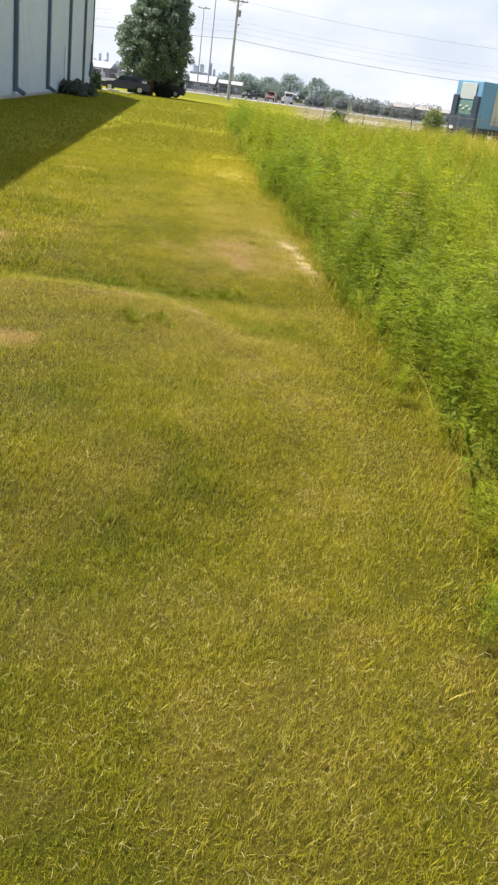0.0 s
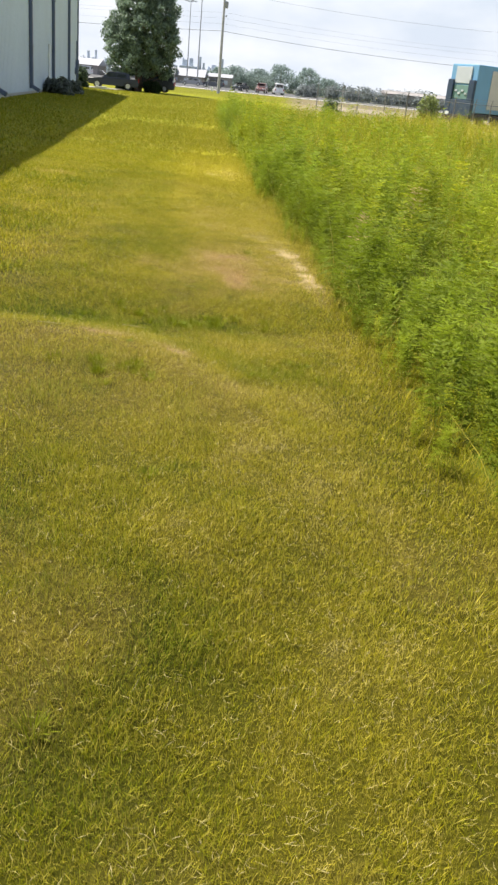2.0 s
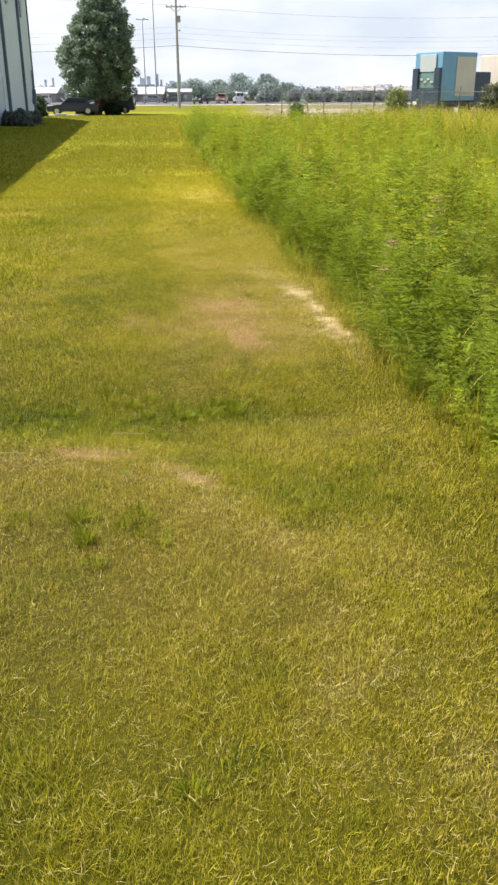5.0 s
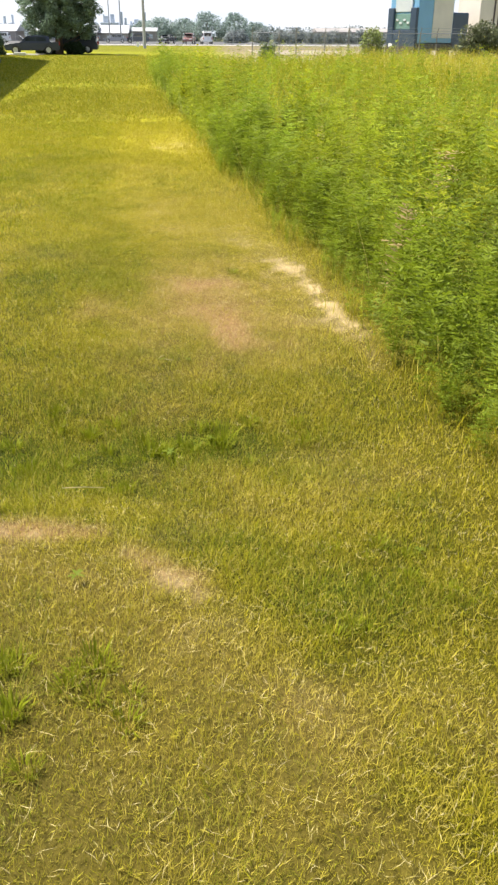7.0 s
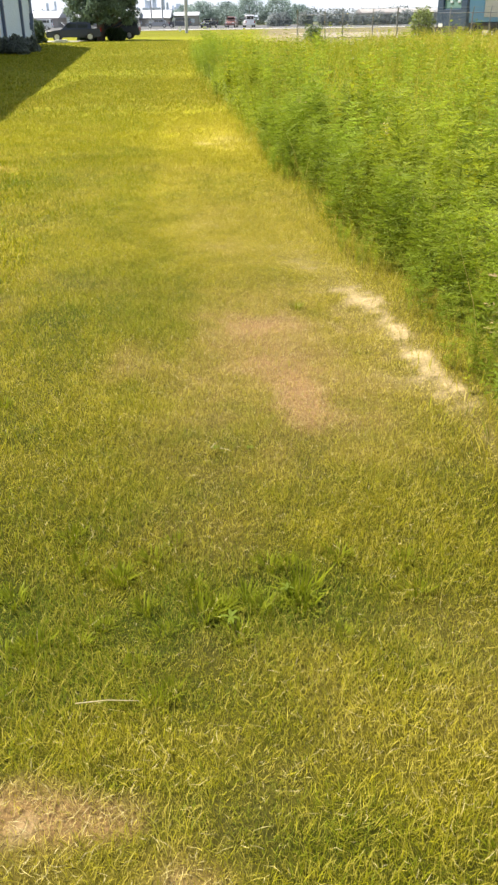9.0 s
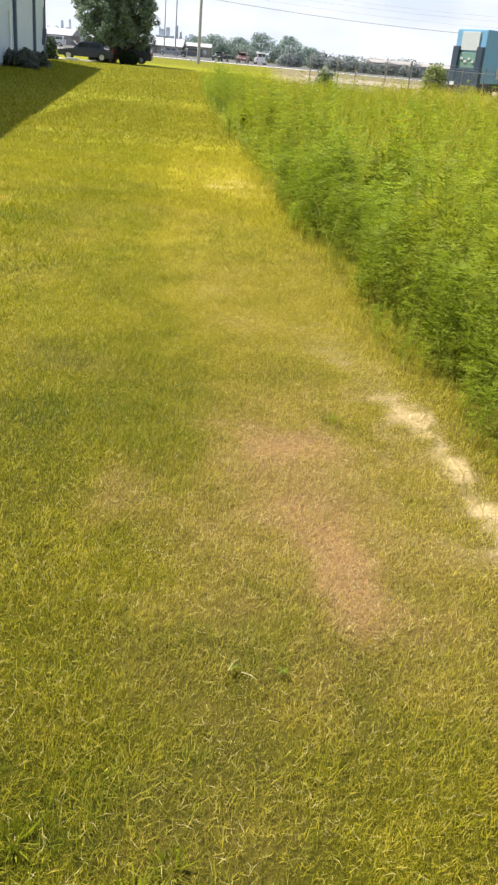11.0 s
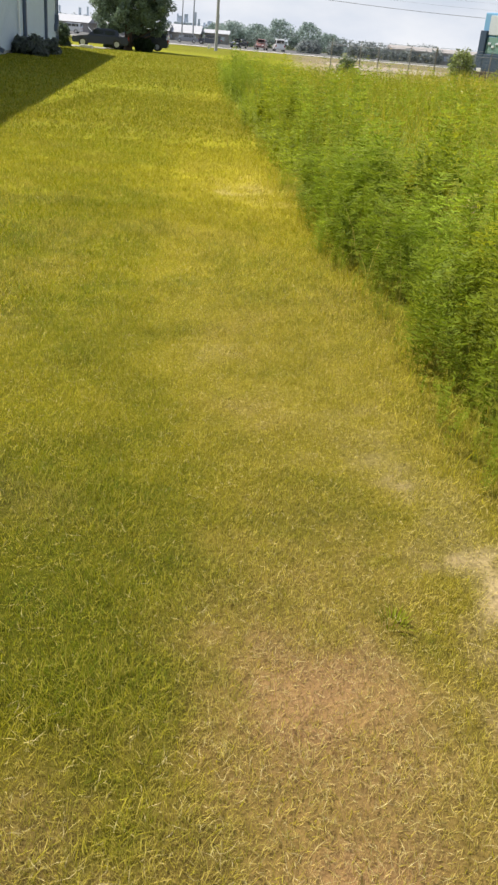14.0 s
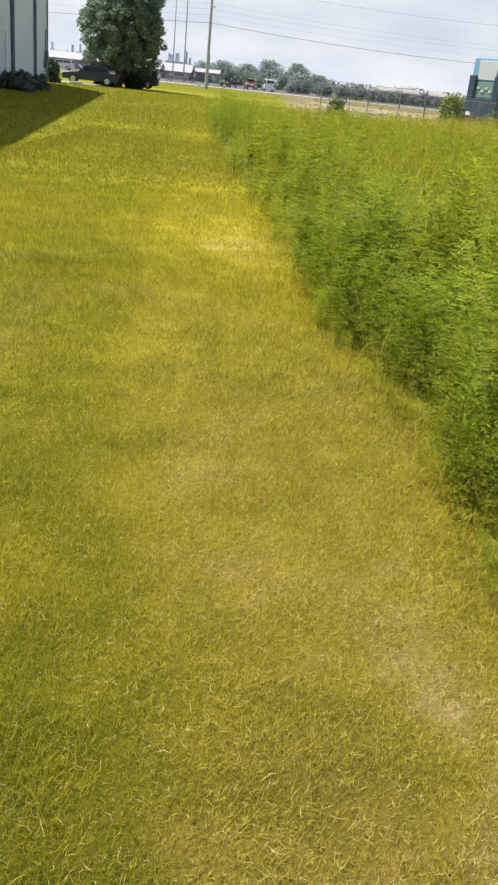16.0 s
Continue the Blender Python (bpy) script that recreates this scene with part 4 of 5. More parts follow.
# ---- grass ----
def blades(name, x, y, tall, wide, d, material, label, lean=0.7, sink=0.006, dead=0.20, bright=1.0, simple=False):
    """Bent tapering blades rooted at x, y; d is how dry the turf is there."""
    n = len(x)
    z = relief(x, y) - sink
    a = 5 * math.pi * fbm(x, y, 3.5, 2) + rng.normal(0, 2.4, n)
    tilt = lean * (0.2 + 0.8 * rng.random(n))
    hx, hy = np.cos(a), np.sin(a)
    b = a + math.pi / 2 + rng.normal(0, 0.6, n)
    w = np.stack([np.cos(b) * wide / 2, np.sin(b) * wide / 2, np.zeros(n)], 1)
    l1, l2 = tall * 0.5, tall * 0.55
    root = np.stack([x, y, z], 1)
    m = root + np.stack([hx * l1 * np.sin(tilt), hy * l1 * np.sin(tilt), l1 * np.cos(tilt)], 1)
    t2 = np.minimum(tilt * 1.2 + 0.2 * rng.random(n), 1.5)
    tip = m + np.stack([hx * l2 * np.sin(t2), hy * l2 * np.sin(t2), l2 * np.cos(t2)], 1)
    if simple:
        v = np.stack([root - w, root + w, tip], 1).reshape(-1, 3)
        quads, tris, k = [], np.arange(n * 3).reshape(-1, 3), 3
    else:
        v = np.stack([root, m + w, tip, m - w], 1).reshape(-1, 3)
        i = np.arange(n)[:, None] * 4
        quads, tris, k = [], np.concatenate([i + np.array([[0, 1, 3]]), i + np.array([[1, 2, 3]])]), 4
    dd = np.clip(d + rng.normal(0, 0.33, n), -0.5, 2)
    tint = lawn_tint(dd) * bright
    gone = (rng.random(n) < dead + 0.12 * np.clip(d, 0, 1.5))[:, None] * (0.55 + 0.45 * rng.random((n, 1)))
    pick = rng.random((n, 1))
    tint = tint * (1 - gone) + (np.array((0.53, 0.45, 0.09)) * pick + np.array((0.39, 0.325, 0.035)) * (1 - pick)) * gone
    b = (thatch(x, y) * (rng.random(n) < 0.8) * (0.5 + 0.5 * rng.random(n)))[:, None]
    tint = np.repeat(tint * (1 - b) + BROWN * b, k, axis=0)
    return tagged(batch(name, v, quads, tris, tint, material), label, "grass", kind="stuff")


def turf(name, x0, x1, y0, y1, per_m2, tall, wide, label, ramp=0.5, strip=0, **kw):
    """Turf over a stretch of the plan, thinning out over ramp metres at both ends and its outer side."""
    n = int((x1 - x0) * (y1 - y0 + 2 * ramp) * per_m2)
    x, y = x0 + (x1 - x0) * rng.random(n), y0 - ramp + (y1 - y0 + 2 * ramp) * rng.random(n)
    chance = np.minimum(np.clip((y - y0 + ramp) / (2 * ramp), 0, 1), np.clip((y1 + ramp - y) / (2 * ramp), 0, 1))
    ok = (x < weed_edge(y) + 0.25) & (rng.random(n) < chance)
    if strip:
        # the walked line and what lies beside it
        aside = np.abs(x - (0.64 - 0.065 * y)) + 0.12 * rng.normal(size=n)
        ok = ok & ((aside < 0.72) if strip > 0 else (aside >= 0.72))
    x, y = x[ok], y[ok]
    d = dryness(x, y)
    # clumps stand taller where lush, and bare spots stay thin
    clump = fbm(x, y, 5.0, 3)
    thin = rng.random(len(x)) > smooth(1.35, 1.9, d) * 0.7
    x, y, d, clump = x[thin], y[thin], d[thin], clump[thin]
    h = tall * (0.35 + 1.25 * clump) * (1.15 - 0.35 * np.clip(d, 0, 1.6)) * (0.6 + 0.8 * rng.random(len(x)))
    return blades(name, x, y, h, wide * (0.6 + 0.8 * rng.random(len(x))), d, M_BLADE, label, lean=np.clip(0.80 + 0.03 * y, 0.8, 1.08) + 0.6 * smooth(1.2, 1.8, d), **kw)


NEAR, FAR = "short mown yellow-green grass with dry blades", "short mown yellow-green grass further off"
turf("grass", -1.35, 1.75, 0.7, 12.3, 18500, 0.040, 0.0014, NEAR, strip=1, dead=0.36, bright=0.97)
turf("grass", -1.35, 1.75, 0.7, 12.3, 22000, 0.030, 0.0016, NEAR, strip=1, simple=True, dead=0.42, bright=0.97)
turf("grass", -1.35, 1.75, 0.7, 12.3, 12000, 0.042, 0.0020, NEAR, strip=-1, dead=0.34, bright=0.98)
turf("grass", -1.9, 0.9, 12.3, 15.5, 10000, 0.046, 0.0030, NEAR, dead=0.3)
turf("grass", -3.8, 0.6, 15.0, 20.5, 6000, 0.050, 0.0055, NEAR, ramp=1.0, simple=True)
turf("grass", -3.4, -1.35, 3.0, 8.0, 3300, 0.060, 0.006, NEAR)
turf("grass", -3.6, -1.35, 8.0, 12.3, 3600, 0.058, 0.006, NEAR)
turf("grass", -3.8, -1.9, 12.3, 15.0, 3600, 0.056, 0.007, NEAR)
turf("grass", -4.4, 0.6, 21.0, 31.0, 1500, 0.054, 0.014, FAR, ramp=2.0, simple=True, bright=0.84)
turf("grass", -13.0, -3.8, 13.0, 31.0, 480, 0.056, 0.020, FAR, ramp=2.0, simple=True, bright=0.84)
turf("grass", -13.0, 0.2, 33.0, 49.0, 420, 0.056, 0.024, FAR, ramp=4.0, simple=True, bright=0.84)
turf("grass", -15.0, -0.8, 50.0, 80.0, 150, 0.06, 0.04, FAR, ramp=5.0, simple=True, bright=0.84)


def straws(count):
    """Thin dead blades lying criss-cross on the turf, thickest where it is dry."""
    x, y = -1.5 + 3.0 * rng.random(count), 0.8 + 13 * rng.random(count)
    ok = (x < weed_edge(y)) & (rng.random(count) < 0.12 + 0.45 * dryness(x, y) + 0.6 * thatch(x, y))
    x, y = x[ok], y[ok]
    n = len(x)
    z = relief(x, y) + 0.014 + 0.024 * rng.random(n)
    a, l = rng.random(n) * math.tau, 0.008 + 0.022 * rng.random(n) ** 2
    u = np.stack([np.cos(a), np.sin(a), rng.normal(0, 0.25, n)], 1) * l[:, None]
    w = np.stack([-np.sin(a), np.cos(a), np.zeros(n)], 1) * 0.0006
    c = np.stack([x, y, z], 1)
    c2 = c + np.stack([-np.sin(a), np.cos(a), np.zeros(n)], 1) * (l * rng.normal(0, 0.22, n))[:, None]
    v = np.stack([c - u, c2 - w, c + u, c2 + w], 1).reshape(-1, 3)
    pick = rng.random((n, 1))
    tint = np.repeat((np.array((0.62, 0.53, 0.27)) * pick + np.array((0.44, 0.38, 0.12)) * (1 - pick)) * (0.7 + 0.4 * rng.random((n, 1))), 4, axis=0)
    return tagged(batch("straw_clippings", v, np.arange(n * 4).reshape(-1, 4), [], tint, M_BLADE), "loose pale dry clippings on the mown grass", "straw", kind="stuff")


straws(72000)


# ---- weeds ----
def lobed_leaf(length, pairs=5):
    """A feathery cut leaf along +x, drooping at the tip: corners and four-sided lobes."""
    v, q = [], []

    def strip(p0, p1, w, lift):
        p0, p1 = np.array(p0), np.array(p1)
        d = (p1 - p0)
        s = np.array((-d[1], d[0], 0)) / (np.hypot(d[0], d[1]) + 1e-9) * w / 2
        k = len(v)
        mid = p0 + d * 0.5 + np.array((0, 0, lift))
        v.extend([p0, mid + s, p1, mid - s])
        q.append((k, k + 3, k + 2, k + 1))

    bend = lambda t: np.array((length * t * (1 - 0.12 * t), 0, length * (0.10 * math.sin(t * 2.2) - 0.27 * t * t)))
    strip(bend(0), bend(0.55), length * 0.035, 0.0)
    for k in range(pairs):
        t = 0.22 + 0.66 * k / max(1, pairs - 1)
        reach = length * 0.34 * math.sin((t * 0.86 + 0.12) * math.pi) + length * 0.05
        for side in (-1, 1):
            p = bend(t)
            strip(p, p + np.array((reach * 0.55, side * reach, -reach * 0.15)), length * 0.085, length * 0.012)
    strip(bend(0.72), bend(1.0), length * 0.10, length * 0.012)
    return np.array(v), np.array(q)


def plain_leaf(length, wide):
    t = np.array((0, 0.35, 0.7, 1.0))
    w = np.array((0.15, 1.0, 0.75, 0.05)) * wide / 2
    zc = length * (0.12 * np.sin(t * 2.0) - 0.32 * t * t)
    v = np.concatenate([np.stack([t * length, -w, zc + w * 0.25], 1), np.stack([t * length, w, zc + w * 0.25], 1)])
    q = [(k, k + 1, k + 5, k + 4) for k in range(3)]
    return v, np.array(q)


def weed_template(high, pairs, leaf, kind, seed, lobes=3):
    r = np.random.default_rng(seed)
    V, Q, S = [], [], []
    count = 0
    bend = r.normal(0, 0.10, 2)
    for k in range(pairs):
        h = high * (0.03 + 0.97 * (k + 0.5) / pairs)
        size = leaf * (0.55 + 0.55 * math.sin((0.12 + 0.75 * k / pairs) * math.pi)) * r.uniform(0.8, 1.2)
        for s in range(2 if kind != "spray" else 3):
            a = k * 1.9 + s * math.pi * (1 if kind != "spray" else 0.67) + r.normal(0, 0.3)
            lv, lq = lobed_leaf(size, lobes) if kind != "plain" else plain_leaf(size, size * 0.32)
            up = r.uniform(0.22, 1.25)
            c, s2 = math.cos(up), math.sin(up)
            lv = np.stack([lv[:, 0] * c - lv[:, 2] * s2, lv[:, 1], lv[:, 0] * s2 + lv[:, 2] * c], 1)
            c, s2 = math.cos(a), math.sin(a)
            lv = np.stack([lv[:, 0] * c - lv[:, 1] * s2, lv[:, 0] * s2 + lv[:, 1] * c, lv[:, 2]], 1)
            lv += np.array((bend[0] * h, bend[1] * h, h))
            V.append(lv)
            Q.append(lq + count)
            # painted shade: low leaves darker, top leaves lighter
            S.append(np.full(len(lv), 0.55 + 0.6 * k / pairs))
            count += len(lv)
    stem = []
    for t in (0, 0.5, 1.0):
        for j in range(3):
            a, rr = j * math.tau / 3, 0.0022 * (1.2 - t)
            stem.append((bend[0] * high * t + rr * math.cos(a), bend[1] * high * t + rr * math.sin(a), high * t))
    sq = [(i * 3 + j, i * 3 + (j + 1) % 3, (i + 1) * 3 + (j + 1) % 3, (i + 1) * 3 + j) for i in range(2) for j in range(3)]
    return np.concatenate(V), np.concatenate(Q), np.concatenate(S), np.array(stem), np.array(sq)


TEMPLATES = [weed_template(h, p, l, k, s) for h, p, l, k, s in (
    (0.60, 11, 0.15, "lobed", 1), (0.70, 12, 0.16, "lobed", 2), (0.50, 9, 0.13, "spray", 3), (0.64, 10, 0.14, "spray", 4), (0.46, 12, 0.08, "plain", 5), (0.76, 12, 0.15, "lobed", 6))]


COARSE = [weed_template(h, p, l, k, s, 2) for h, p, l, k, s in (
    (0.62, 9, 0.15, "lobed", 11), (0.72, 9, 0.16, "lobed", 12), (0.56, 6, 0.15, "spray", 13), (0.66, 7, 0.15, "spray", 14), (0.52, 8, 0.11, "plain", 15), (0.80, 10, 0.15, "lobed", 16))]


FAR_WEEDS = [weed_template(h, p, l, k, s, 2) for h, p, l, k, s in (
    (0.62, 5, 0.20, "lobed", 21), (0.72, 5, 0.21, "lobed", 22), (0.60, 4, 0.19, "spray", 23), (0.80, 6, 0.20, "lobed", 24))]


def weed_height(x, y):
    into = x - weed_edge(y)
    clump = smooth(0.30, 0.62, fbm(x + 30, y + 12, 1.7, 2) + 0.12)
    return (0.66 + 0.34 * smooth(0.0, 0.7, into)) * (0.55 + 0.55 * clump) * np.maximum(0.72, 0.14 + 1.90 * fbm(x, y, 0.85, 3)) * (1 - 0.25 * smooth(30, 55, y))


def weed_mass(name, x, y, label, size=1.0, tint=(0.200, 0.264, 0.020), kinds=TEMPLATES):
    V, Q, T, n0 = [], [], [], 0
    which = rng.integers(0, len(kinds), len(x))
    s = weed_height(x, y) * size * (0.8 + 0.4 * rng.random(len(x)))
    z = relief(x, y)
    for k, (lv, lq, shade, sv, sq) in enumerate(kinds):
        idx = np.nonzero(which == k)[0]
        if not len(idx):
            continue
        a = rng.random(len(idx)) * math.tau
        c, sn = np.cos(a)[:, None], np.sin(a)[:, None]
        col = np.array(tint) * (0.35 + 1.15 * fbm(x[idx], y[idx], 1.6, 3)[:, None] / 0.47 * 0.5 + 0.3 * rng.random((len(idx), 1)))
        col = col * (1 + np.array((0.15, 0.03, -0.2)) * smooth(0.4, 0.6, fbm(x[idx] + 50, y[idx] + 8, 0.7, 2) + 0.1)[:, None])
        yellow = (rng.random(len(idx)) < 0.10)[:, None] * np.array((0.09, 0.06, 0.0)) + smooth(0.5, 0.72, fbm(x[idx] + 70, y[idx], 0.5, 3))[:, None] * np.array((0.05, 0.04, 0.0))
        for vv, qq, light in ((lv, lq, shade), (sv, sq, np.full(len(sv), 0.8))):
            p = np.empty((len(idx), len(vv), 3))
            p[..., 0] = (vv[:, 0] * c - vv[:, 1] * sn) * s[idx, None] + x[idx, None]
            p[..., 1] = (vv[:, 0] * sn + vv[:, 1] * c) * s[idx, None] + y[idx, None]
            p[..., 2] = vv[:, 2] * s[idx, None] + z[idx, None]
            V.append(p.reshape(-1, 3))
            Q.append((qq[None] + (np.arange(len(idx)) * len(vv))[:, None, None]).reshape(-1, 4) + n0)
            # the height-based shade goes into the leaf colour here
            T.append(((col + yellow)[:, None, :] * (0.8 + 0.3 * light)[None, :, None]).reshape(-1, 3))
            n0 += len(idx) * len(vv)
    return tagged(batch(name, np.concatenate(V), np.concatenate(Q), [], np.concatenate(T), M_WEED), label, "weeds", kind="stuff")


def scatter(y0, y1, inner, outer, per_m2):
    n = int((y1 - y0) * (outer - inner) * per_m2)
    y = y0 + (y1 - y0) * rng.random(n)
    x = weed_edge(y) + inner + (outer - inner) * rng.random(n)
    return x, y


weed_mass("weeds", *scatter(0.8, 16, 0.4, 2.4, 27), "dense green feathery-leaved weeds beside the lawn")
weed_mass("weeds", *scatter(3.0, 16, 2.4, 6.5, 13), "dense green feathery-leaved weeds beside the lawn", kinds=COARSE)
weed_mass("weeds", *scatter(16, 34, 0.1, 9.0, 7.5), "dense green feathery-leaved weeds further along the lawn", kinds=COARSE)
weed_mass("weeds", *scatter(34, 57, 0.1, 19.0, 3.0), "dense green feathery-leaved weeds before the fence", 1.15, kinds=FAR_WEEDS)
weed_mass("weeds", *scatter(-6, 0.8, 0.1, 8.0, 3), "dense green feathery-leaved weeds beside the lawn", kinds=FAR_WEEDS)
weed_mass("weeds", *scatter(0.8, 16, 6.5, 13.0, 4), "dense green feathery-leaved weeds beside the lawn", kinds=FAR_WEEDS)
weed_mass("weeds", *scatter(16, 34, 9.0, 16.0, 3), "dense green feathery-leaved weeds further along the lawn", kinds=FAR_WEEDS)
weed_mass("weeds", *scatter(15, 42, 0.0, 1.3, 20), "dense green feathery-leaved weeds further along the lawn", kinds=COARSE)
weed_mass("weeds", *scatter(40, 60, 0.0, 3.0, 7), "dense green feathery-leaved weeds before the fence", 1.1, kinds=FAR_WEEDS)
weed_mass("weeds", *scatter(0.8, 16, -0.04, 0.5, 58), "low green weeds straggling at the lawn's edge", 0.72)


def tall_stalks(name, x, y, tall, wide, tint, label, dry=0.15):
    n = len(x)
    d = dry + 0.6 * rng.random(n)
    ob = blades(name, x, y, tall * (0.5 + 0.7 * rng.random(n)), np.full(n, wide), d, M_BLADE, label, 0.75, 0.0, 0.2, 1.0)
    return ob


x, y = scatter(1.0, 18, -0.06, 0.7, 420)
tall_stalks("long_grass", x, y, 0.15, 0.004, None, "long unmown grass among the weeds at the lawn's edge")
x, y = scatter(1.0, 20, -0.22, 0.30, 330)
tall_stalks("long_grass", x, y, 0.10, 0.0035, None, "longer yellow-green grass along the foot of the weeds", 0.3)
x, y = scatter(20, 57, 0.6, 14.0, 40)
tall_stalks("long_grass", x, y, 0.75, 0.012, None, "tall yellow-green grass stalks standing in the weeds")
x, y = scatter(27, 54, 9.0, 17.0, 40)
tall_stalks("long_grass", x, y, 1.05, 0.016, None, "tall dry yellow grass before the fence", 0.75)
x, y = scatter(6, 20, 1.3, 8.5, 30)
tall_stalks("long_grass", x, y, 0.85, 0.007, None, "tall yellow-green grass stalks standing in the weeds")


x, y = scatter(4, 19, 0.02, 2.2, 9)
tall_stalks("dry_grass", x, y, 0.60, 0.0035, None, "pale dry grass stalks arching out of the weeds", 1.1)


def seed_heads(x, y, label):
    n = len(x)
    z = relief(x, y) + weed_height(x, y) * (0.75 + 0.5 * rng.random(n))
    c, k, sz = np.stack([x, y, z], 1), rng.normal(size=(n, 3)), (0.010 + 0.012 * rng.random(n))[:, None]
    k /= np.linalg.norm(k, axis=1)[:, None]
    u = np.cross(k, rng.normal(size=(n, 3)))
    u /= np.linalg.norm(u, axis=1)[:, None]
    w = np.cross(k, u)
    v = np.stack([c - u * sz, c - w * sz, c + u * sz, c + w * sz], 1).reshape(-1, 3)
    pick = rng.random(n)[:, None]
    tint = np.where(pick < 0.6, np.array((0.62, 0.48, 0.10)), np.array((0.70, 0.66, 0.50)))
    return tagged(batch("seed_heads", v, np.arange(n * 4).reshape(-1, 4), [], np.repeat(tint, 4, axis=0), M_BLADE), label, "seed heads", kind="stuff")


x, y = scatter(28, 55, 4.0, 15.0, 3.5)
seed_heads(x, y, "pale yellow and cream seed heads over the weeds")


# single plants along the edge of the mown strip
def weed_plant(template, m, label):
    lv, lq, shade, sv, sq = template
    ob = empty("weed_plant", m, label, "weed", "weeds at the lawn's edge")
    batch("stem", sv, sq, [], np.tile((0.20, 0.21, 0.03), (len(sv), 1)), M_WEED, ob)
    # leaf colour includes painted shade, darkest at the plant's foot
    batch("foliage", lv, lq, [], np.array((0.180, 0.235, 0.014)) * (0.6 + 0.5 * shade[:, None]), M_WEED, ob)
    return ob


first = []
for k, t in enumerate(TEMPLATES):
    yy = 2.0 + 1.5 * k
    xx = float(weed_edge(yy)) + 0.25
    s = 0.75 + 0.25 * rng.random()
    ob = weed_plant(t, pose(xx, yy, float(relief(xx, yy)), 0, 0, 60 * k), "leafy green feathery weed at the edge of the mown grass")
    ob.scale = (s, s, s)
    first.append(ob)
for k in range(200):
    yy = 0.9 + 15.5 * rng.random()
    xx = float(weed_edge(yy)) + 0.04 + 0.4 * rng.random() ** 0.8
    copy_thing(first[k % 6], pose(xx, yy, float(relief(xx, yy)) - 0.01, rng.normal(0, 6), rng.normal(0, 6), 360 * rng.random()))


# a few dead plants standing among the green ones
def dead_weed(template, m, size):
    lv, lq, shade, sv, sq = template
    ob = empty("dead_weed", m, "dried pale brown weed standing among green ones", "weed", "dead weeds")
    batch("stem", sv, sq, [], np.tile((0.34, 0.24, 0.12), (len(sv), 1)), M_WEED, ob)
    batch("foliage", lv, lq, [], np.tile((0.50, 0.38, 0.19), (len(lv), 1)), M_WEED, ob)
    ob.scale = (size, size, size)
    return ob


for k, (x, y, size) in enumerate(((1.38, 8.6, 0.95), (2.1, 10.4, 1.0), (1.7, 14.2, 0.95), (0.95, 16.0, 0.9), (2.6, 7.2, 1.0))):
    dead_weed(TEMPLATES[k % 4], pose(x, y, float(relief(x, y)), 4, 7, 70 * k), size)


# broad-leaved weeds in the turf
def rosette(m, size, label):
    ob = empty("lawn_weed", m, label, "weed", "low weeds in the lawn")
    n = 7
    for k in range(n):
        v, q = plain_leaf(size, size * 0.30)
        a = k * math.tau / n + 0.3 * rng.normal()
        c, s = math.cos(a), math.sin(a)
        v[:, 2] += v[:, 0] * 0.30 + 0.03
        v = np.stack([v[:, 0] * c - v[:, 1] * s, v[:, 0] * s + v[:, 1] * c, v[:, 2]], 1)
        batch("leaf", v, q, [], np.tile(np.array((0.17, 0.22, 0.02)), (len(v), 1)), M_WEED, ob)
    return ob


def grass_tuft(m, tall, label):
    """A tuft of longer green blades left by the mower."""
    ob = empty("grass_tuft", m, label, "grass tuft", "tufts in the lawn")
    n = 46
    a, r = rng.random(n) * math.tau, 0.035 * np.sqrt(rng.random(n))
    root = np.stack([np.cos(a) * r, np.sin(a) * r, np.full(n, -0.01)], 1)
    tilt, h = 0.15 + 0.5 * rng.random(n), tall * (0.5 + 0.6 * rng.random(n))
    out = np.stack([np.cos(a), np.sin(a), np.zeros(n)], 1)
    mid = root + out * (h * 0.5 * np.sin(tilt))[:, None] + np.array((0, 0, 1)) * (h * 0.5 * np.cos(tilt))[:, None]
    tip = mid + out * (h * 0.55 * np.sin(tilt * 2.1))[:, None] + np.array((0, 0, 1)) * (h * 0.55 * np.cos(tilt * 2.1))[:, None]
    w = np.stack([-np.sin(a), np.cos(a), np.zeros(n)], 1) * 0.0022
    v = np.stack([root, mid + w, tip, mid - w], 1).reshape(-1, 3)
    i = np.arange(n)[:, None] * 4
    batch("foliage", v, [], np.concatenate([i + np.array([[0, 1, 3]]), i + np.array([[1, 2, 3]])]), np.tile(np.array((0.215, 0.245, 0.010)), (n * 4, 1)), M_BLADE, ob)
    return ob


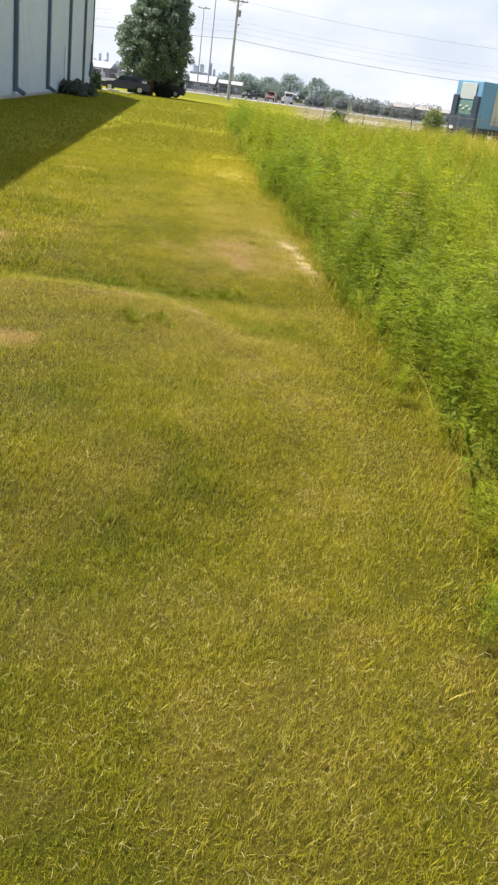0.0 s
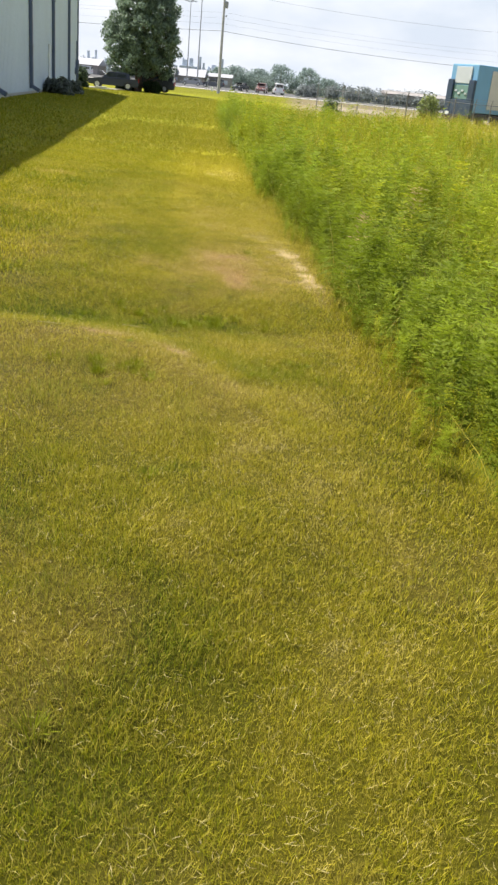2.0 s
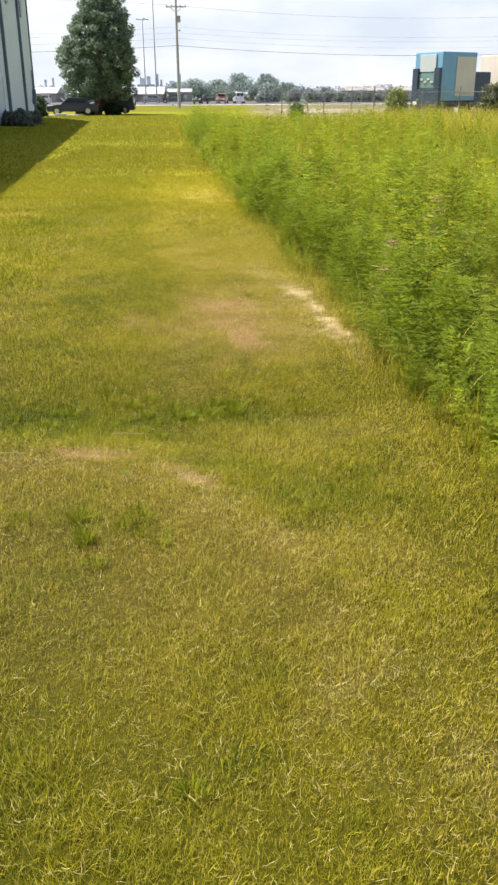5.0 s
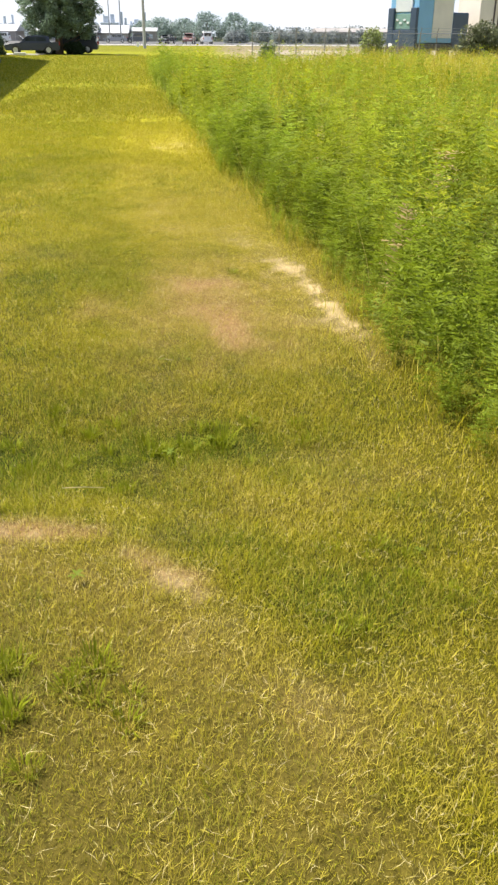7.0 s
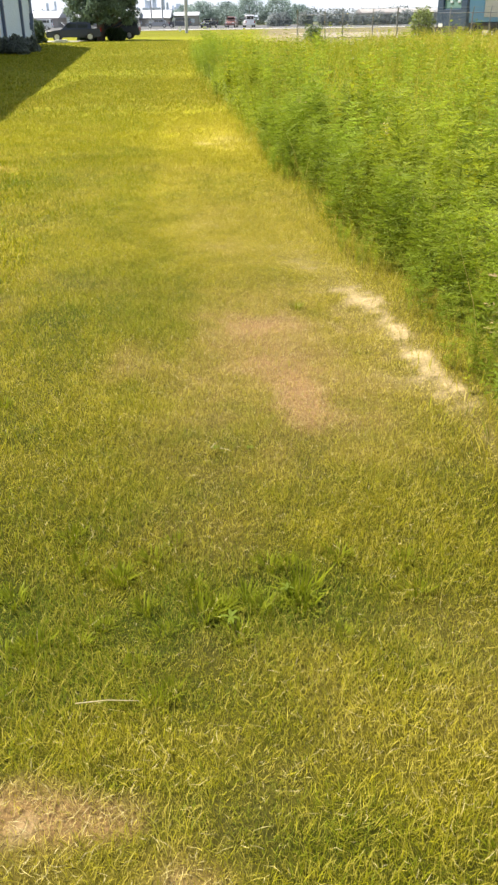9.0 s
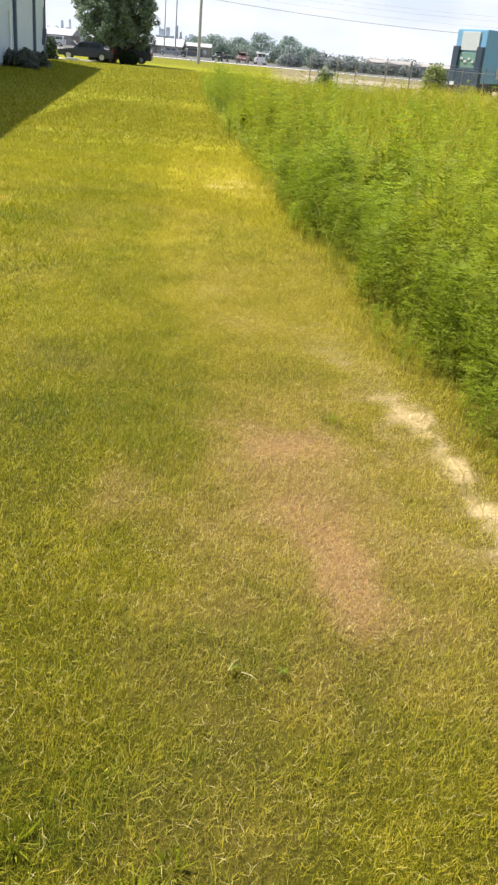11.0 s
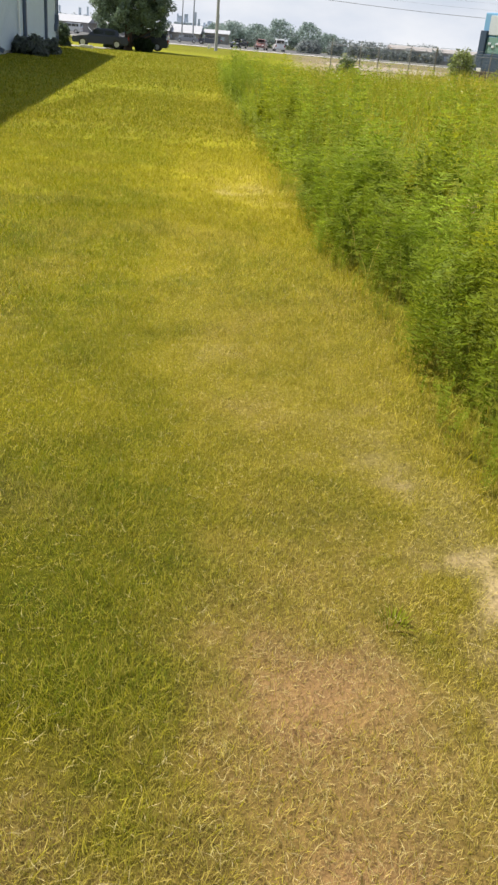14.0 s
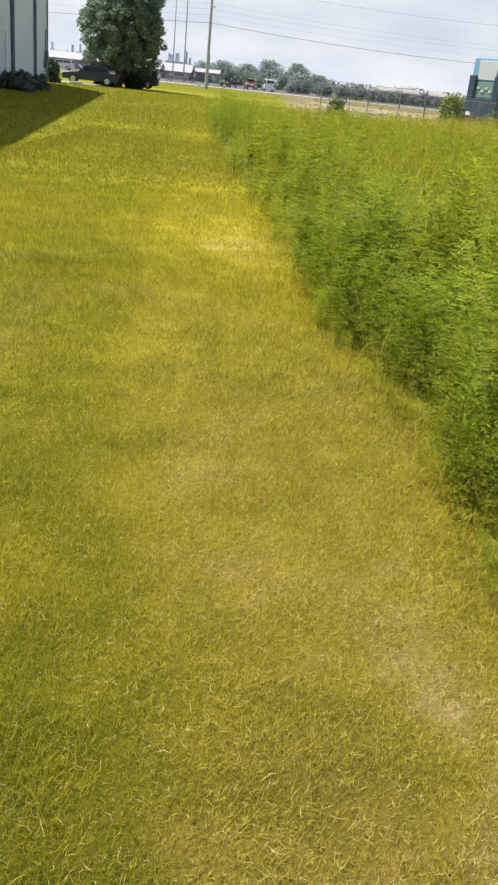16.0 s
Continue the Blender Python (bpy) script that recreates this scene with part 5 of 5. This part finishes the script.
base = None
tufts = [(0.08 + 0.26 * rng.normal(), 6.68 + 0.15 * rng.normal(), 0.55 + 0.5 * rng.random()) for k in range(26)]
tufts += [(-0.45 + 0.26 * rng.normal(), 6.5 + 0.18 * rng.normal(), 0.55 + 0.5 * rng.random()) for k in range(22)]
tufts += [(-0.22 + 0.14 * rng.normal(), 5.1 + 0.10 * rng.normal(), 0.6 + 0.4 * rng.random()) for k in range(14)]
tufts += [(0.6 + 0.15 * rng.normal(), 5.6 + 0.14 * rng.normal(), 0.5 + 0.4 * rng.random()) for k in range(10)]
for x, y, s in ((0.44, 9.34, 1.3), (0.30, 6.74, 1.5), (0.2, 6.85, 1.0), (0.0, 6.62, 1.2), (-0.25, 6.8, 1.0), (-0.55, 6.7, 1.1), (0.42, 6.9, 1.0),
                (-0.1, 5.1, 0.8), (-0.5, 3.1, 1.0), (0.1, 2.6, 0.9), (-0.9, 8.0, 1.0), (0.2, 3.9, 0.8), *tufts):
    m = pose(x, y, float(relief(x, y)), 0, 0, 970 * x)
    if base is None:
        base = grass_tuft(m, 0.07, "longer green grass tuft missed by the mower")
    else:
        copy_thing(base, m).scale = (s, s, s)
base = None
for x, y, s in ((0.25, 6.72, 1.0), (0.087, 6.57, 1.3), (-0.128, 5.513, 1.1), (0.02, 7.55, 0.8), (-0.3, 2.4, 1.0), (0.15, 7.55, 0.8), (-0.8, 3.2, 0.9), (0.9, 5.8, 0.8)):
    m = pose(x, y, float(relief(x, y)), 0, 0, 970 * x)
    if base is None:
        base = rosette(m, 0.026, "small broad-leaved green weed in the mown grass")
    else:
        copy_thing(base, m).scale = (s, s, s)


# dry stalks lying on the lawn
for x, y, long, turn in ((-0.20, 6.2, 0.15, 8), (0.02, 7.54, 0.06, 60), (0.06, 7.5, 0.05, -30), (-0.62, 5.72, 0.16, -4)):
    bm = bmesh.new()
    z = [float(relief(x + k * long / 2 * math.cos(radians(turn)), y + k * long / 2 * math.sin(radians(turn)))) + 0.042 for k in (-1, 0, 1)]
    tube(bm, [(-long / 2, 0, z[0] - z[1]), (0, 0.006, 0), (long / 2, 0, z[2] - z[1])], [0.0016, 0.0014, 0.0006], 5)
    stalk = part("dry_stalk", bm, M_STALK)
    stalk.matrix_world = pose(x, y, z[1], 0, 0, turn)
    tagged(stalk, "pale dry stalk lying on the mown grass", "stalk", "dry stalks")
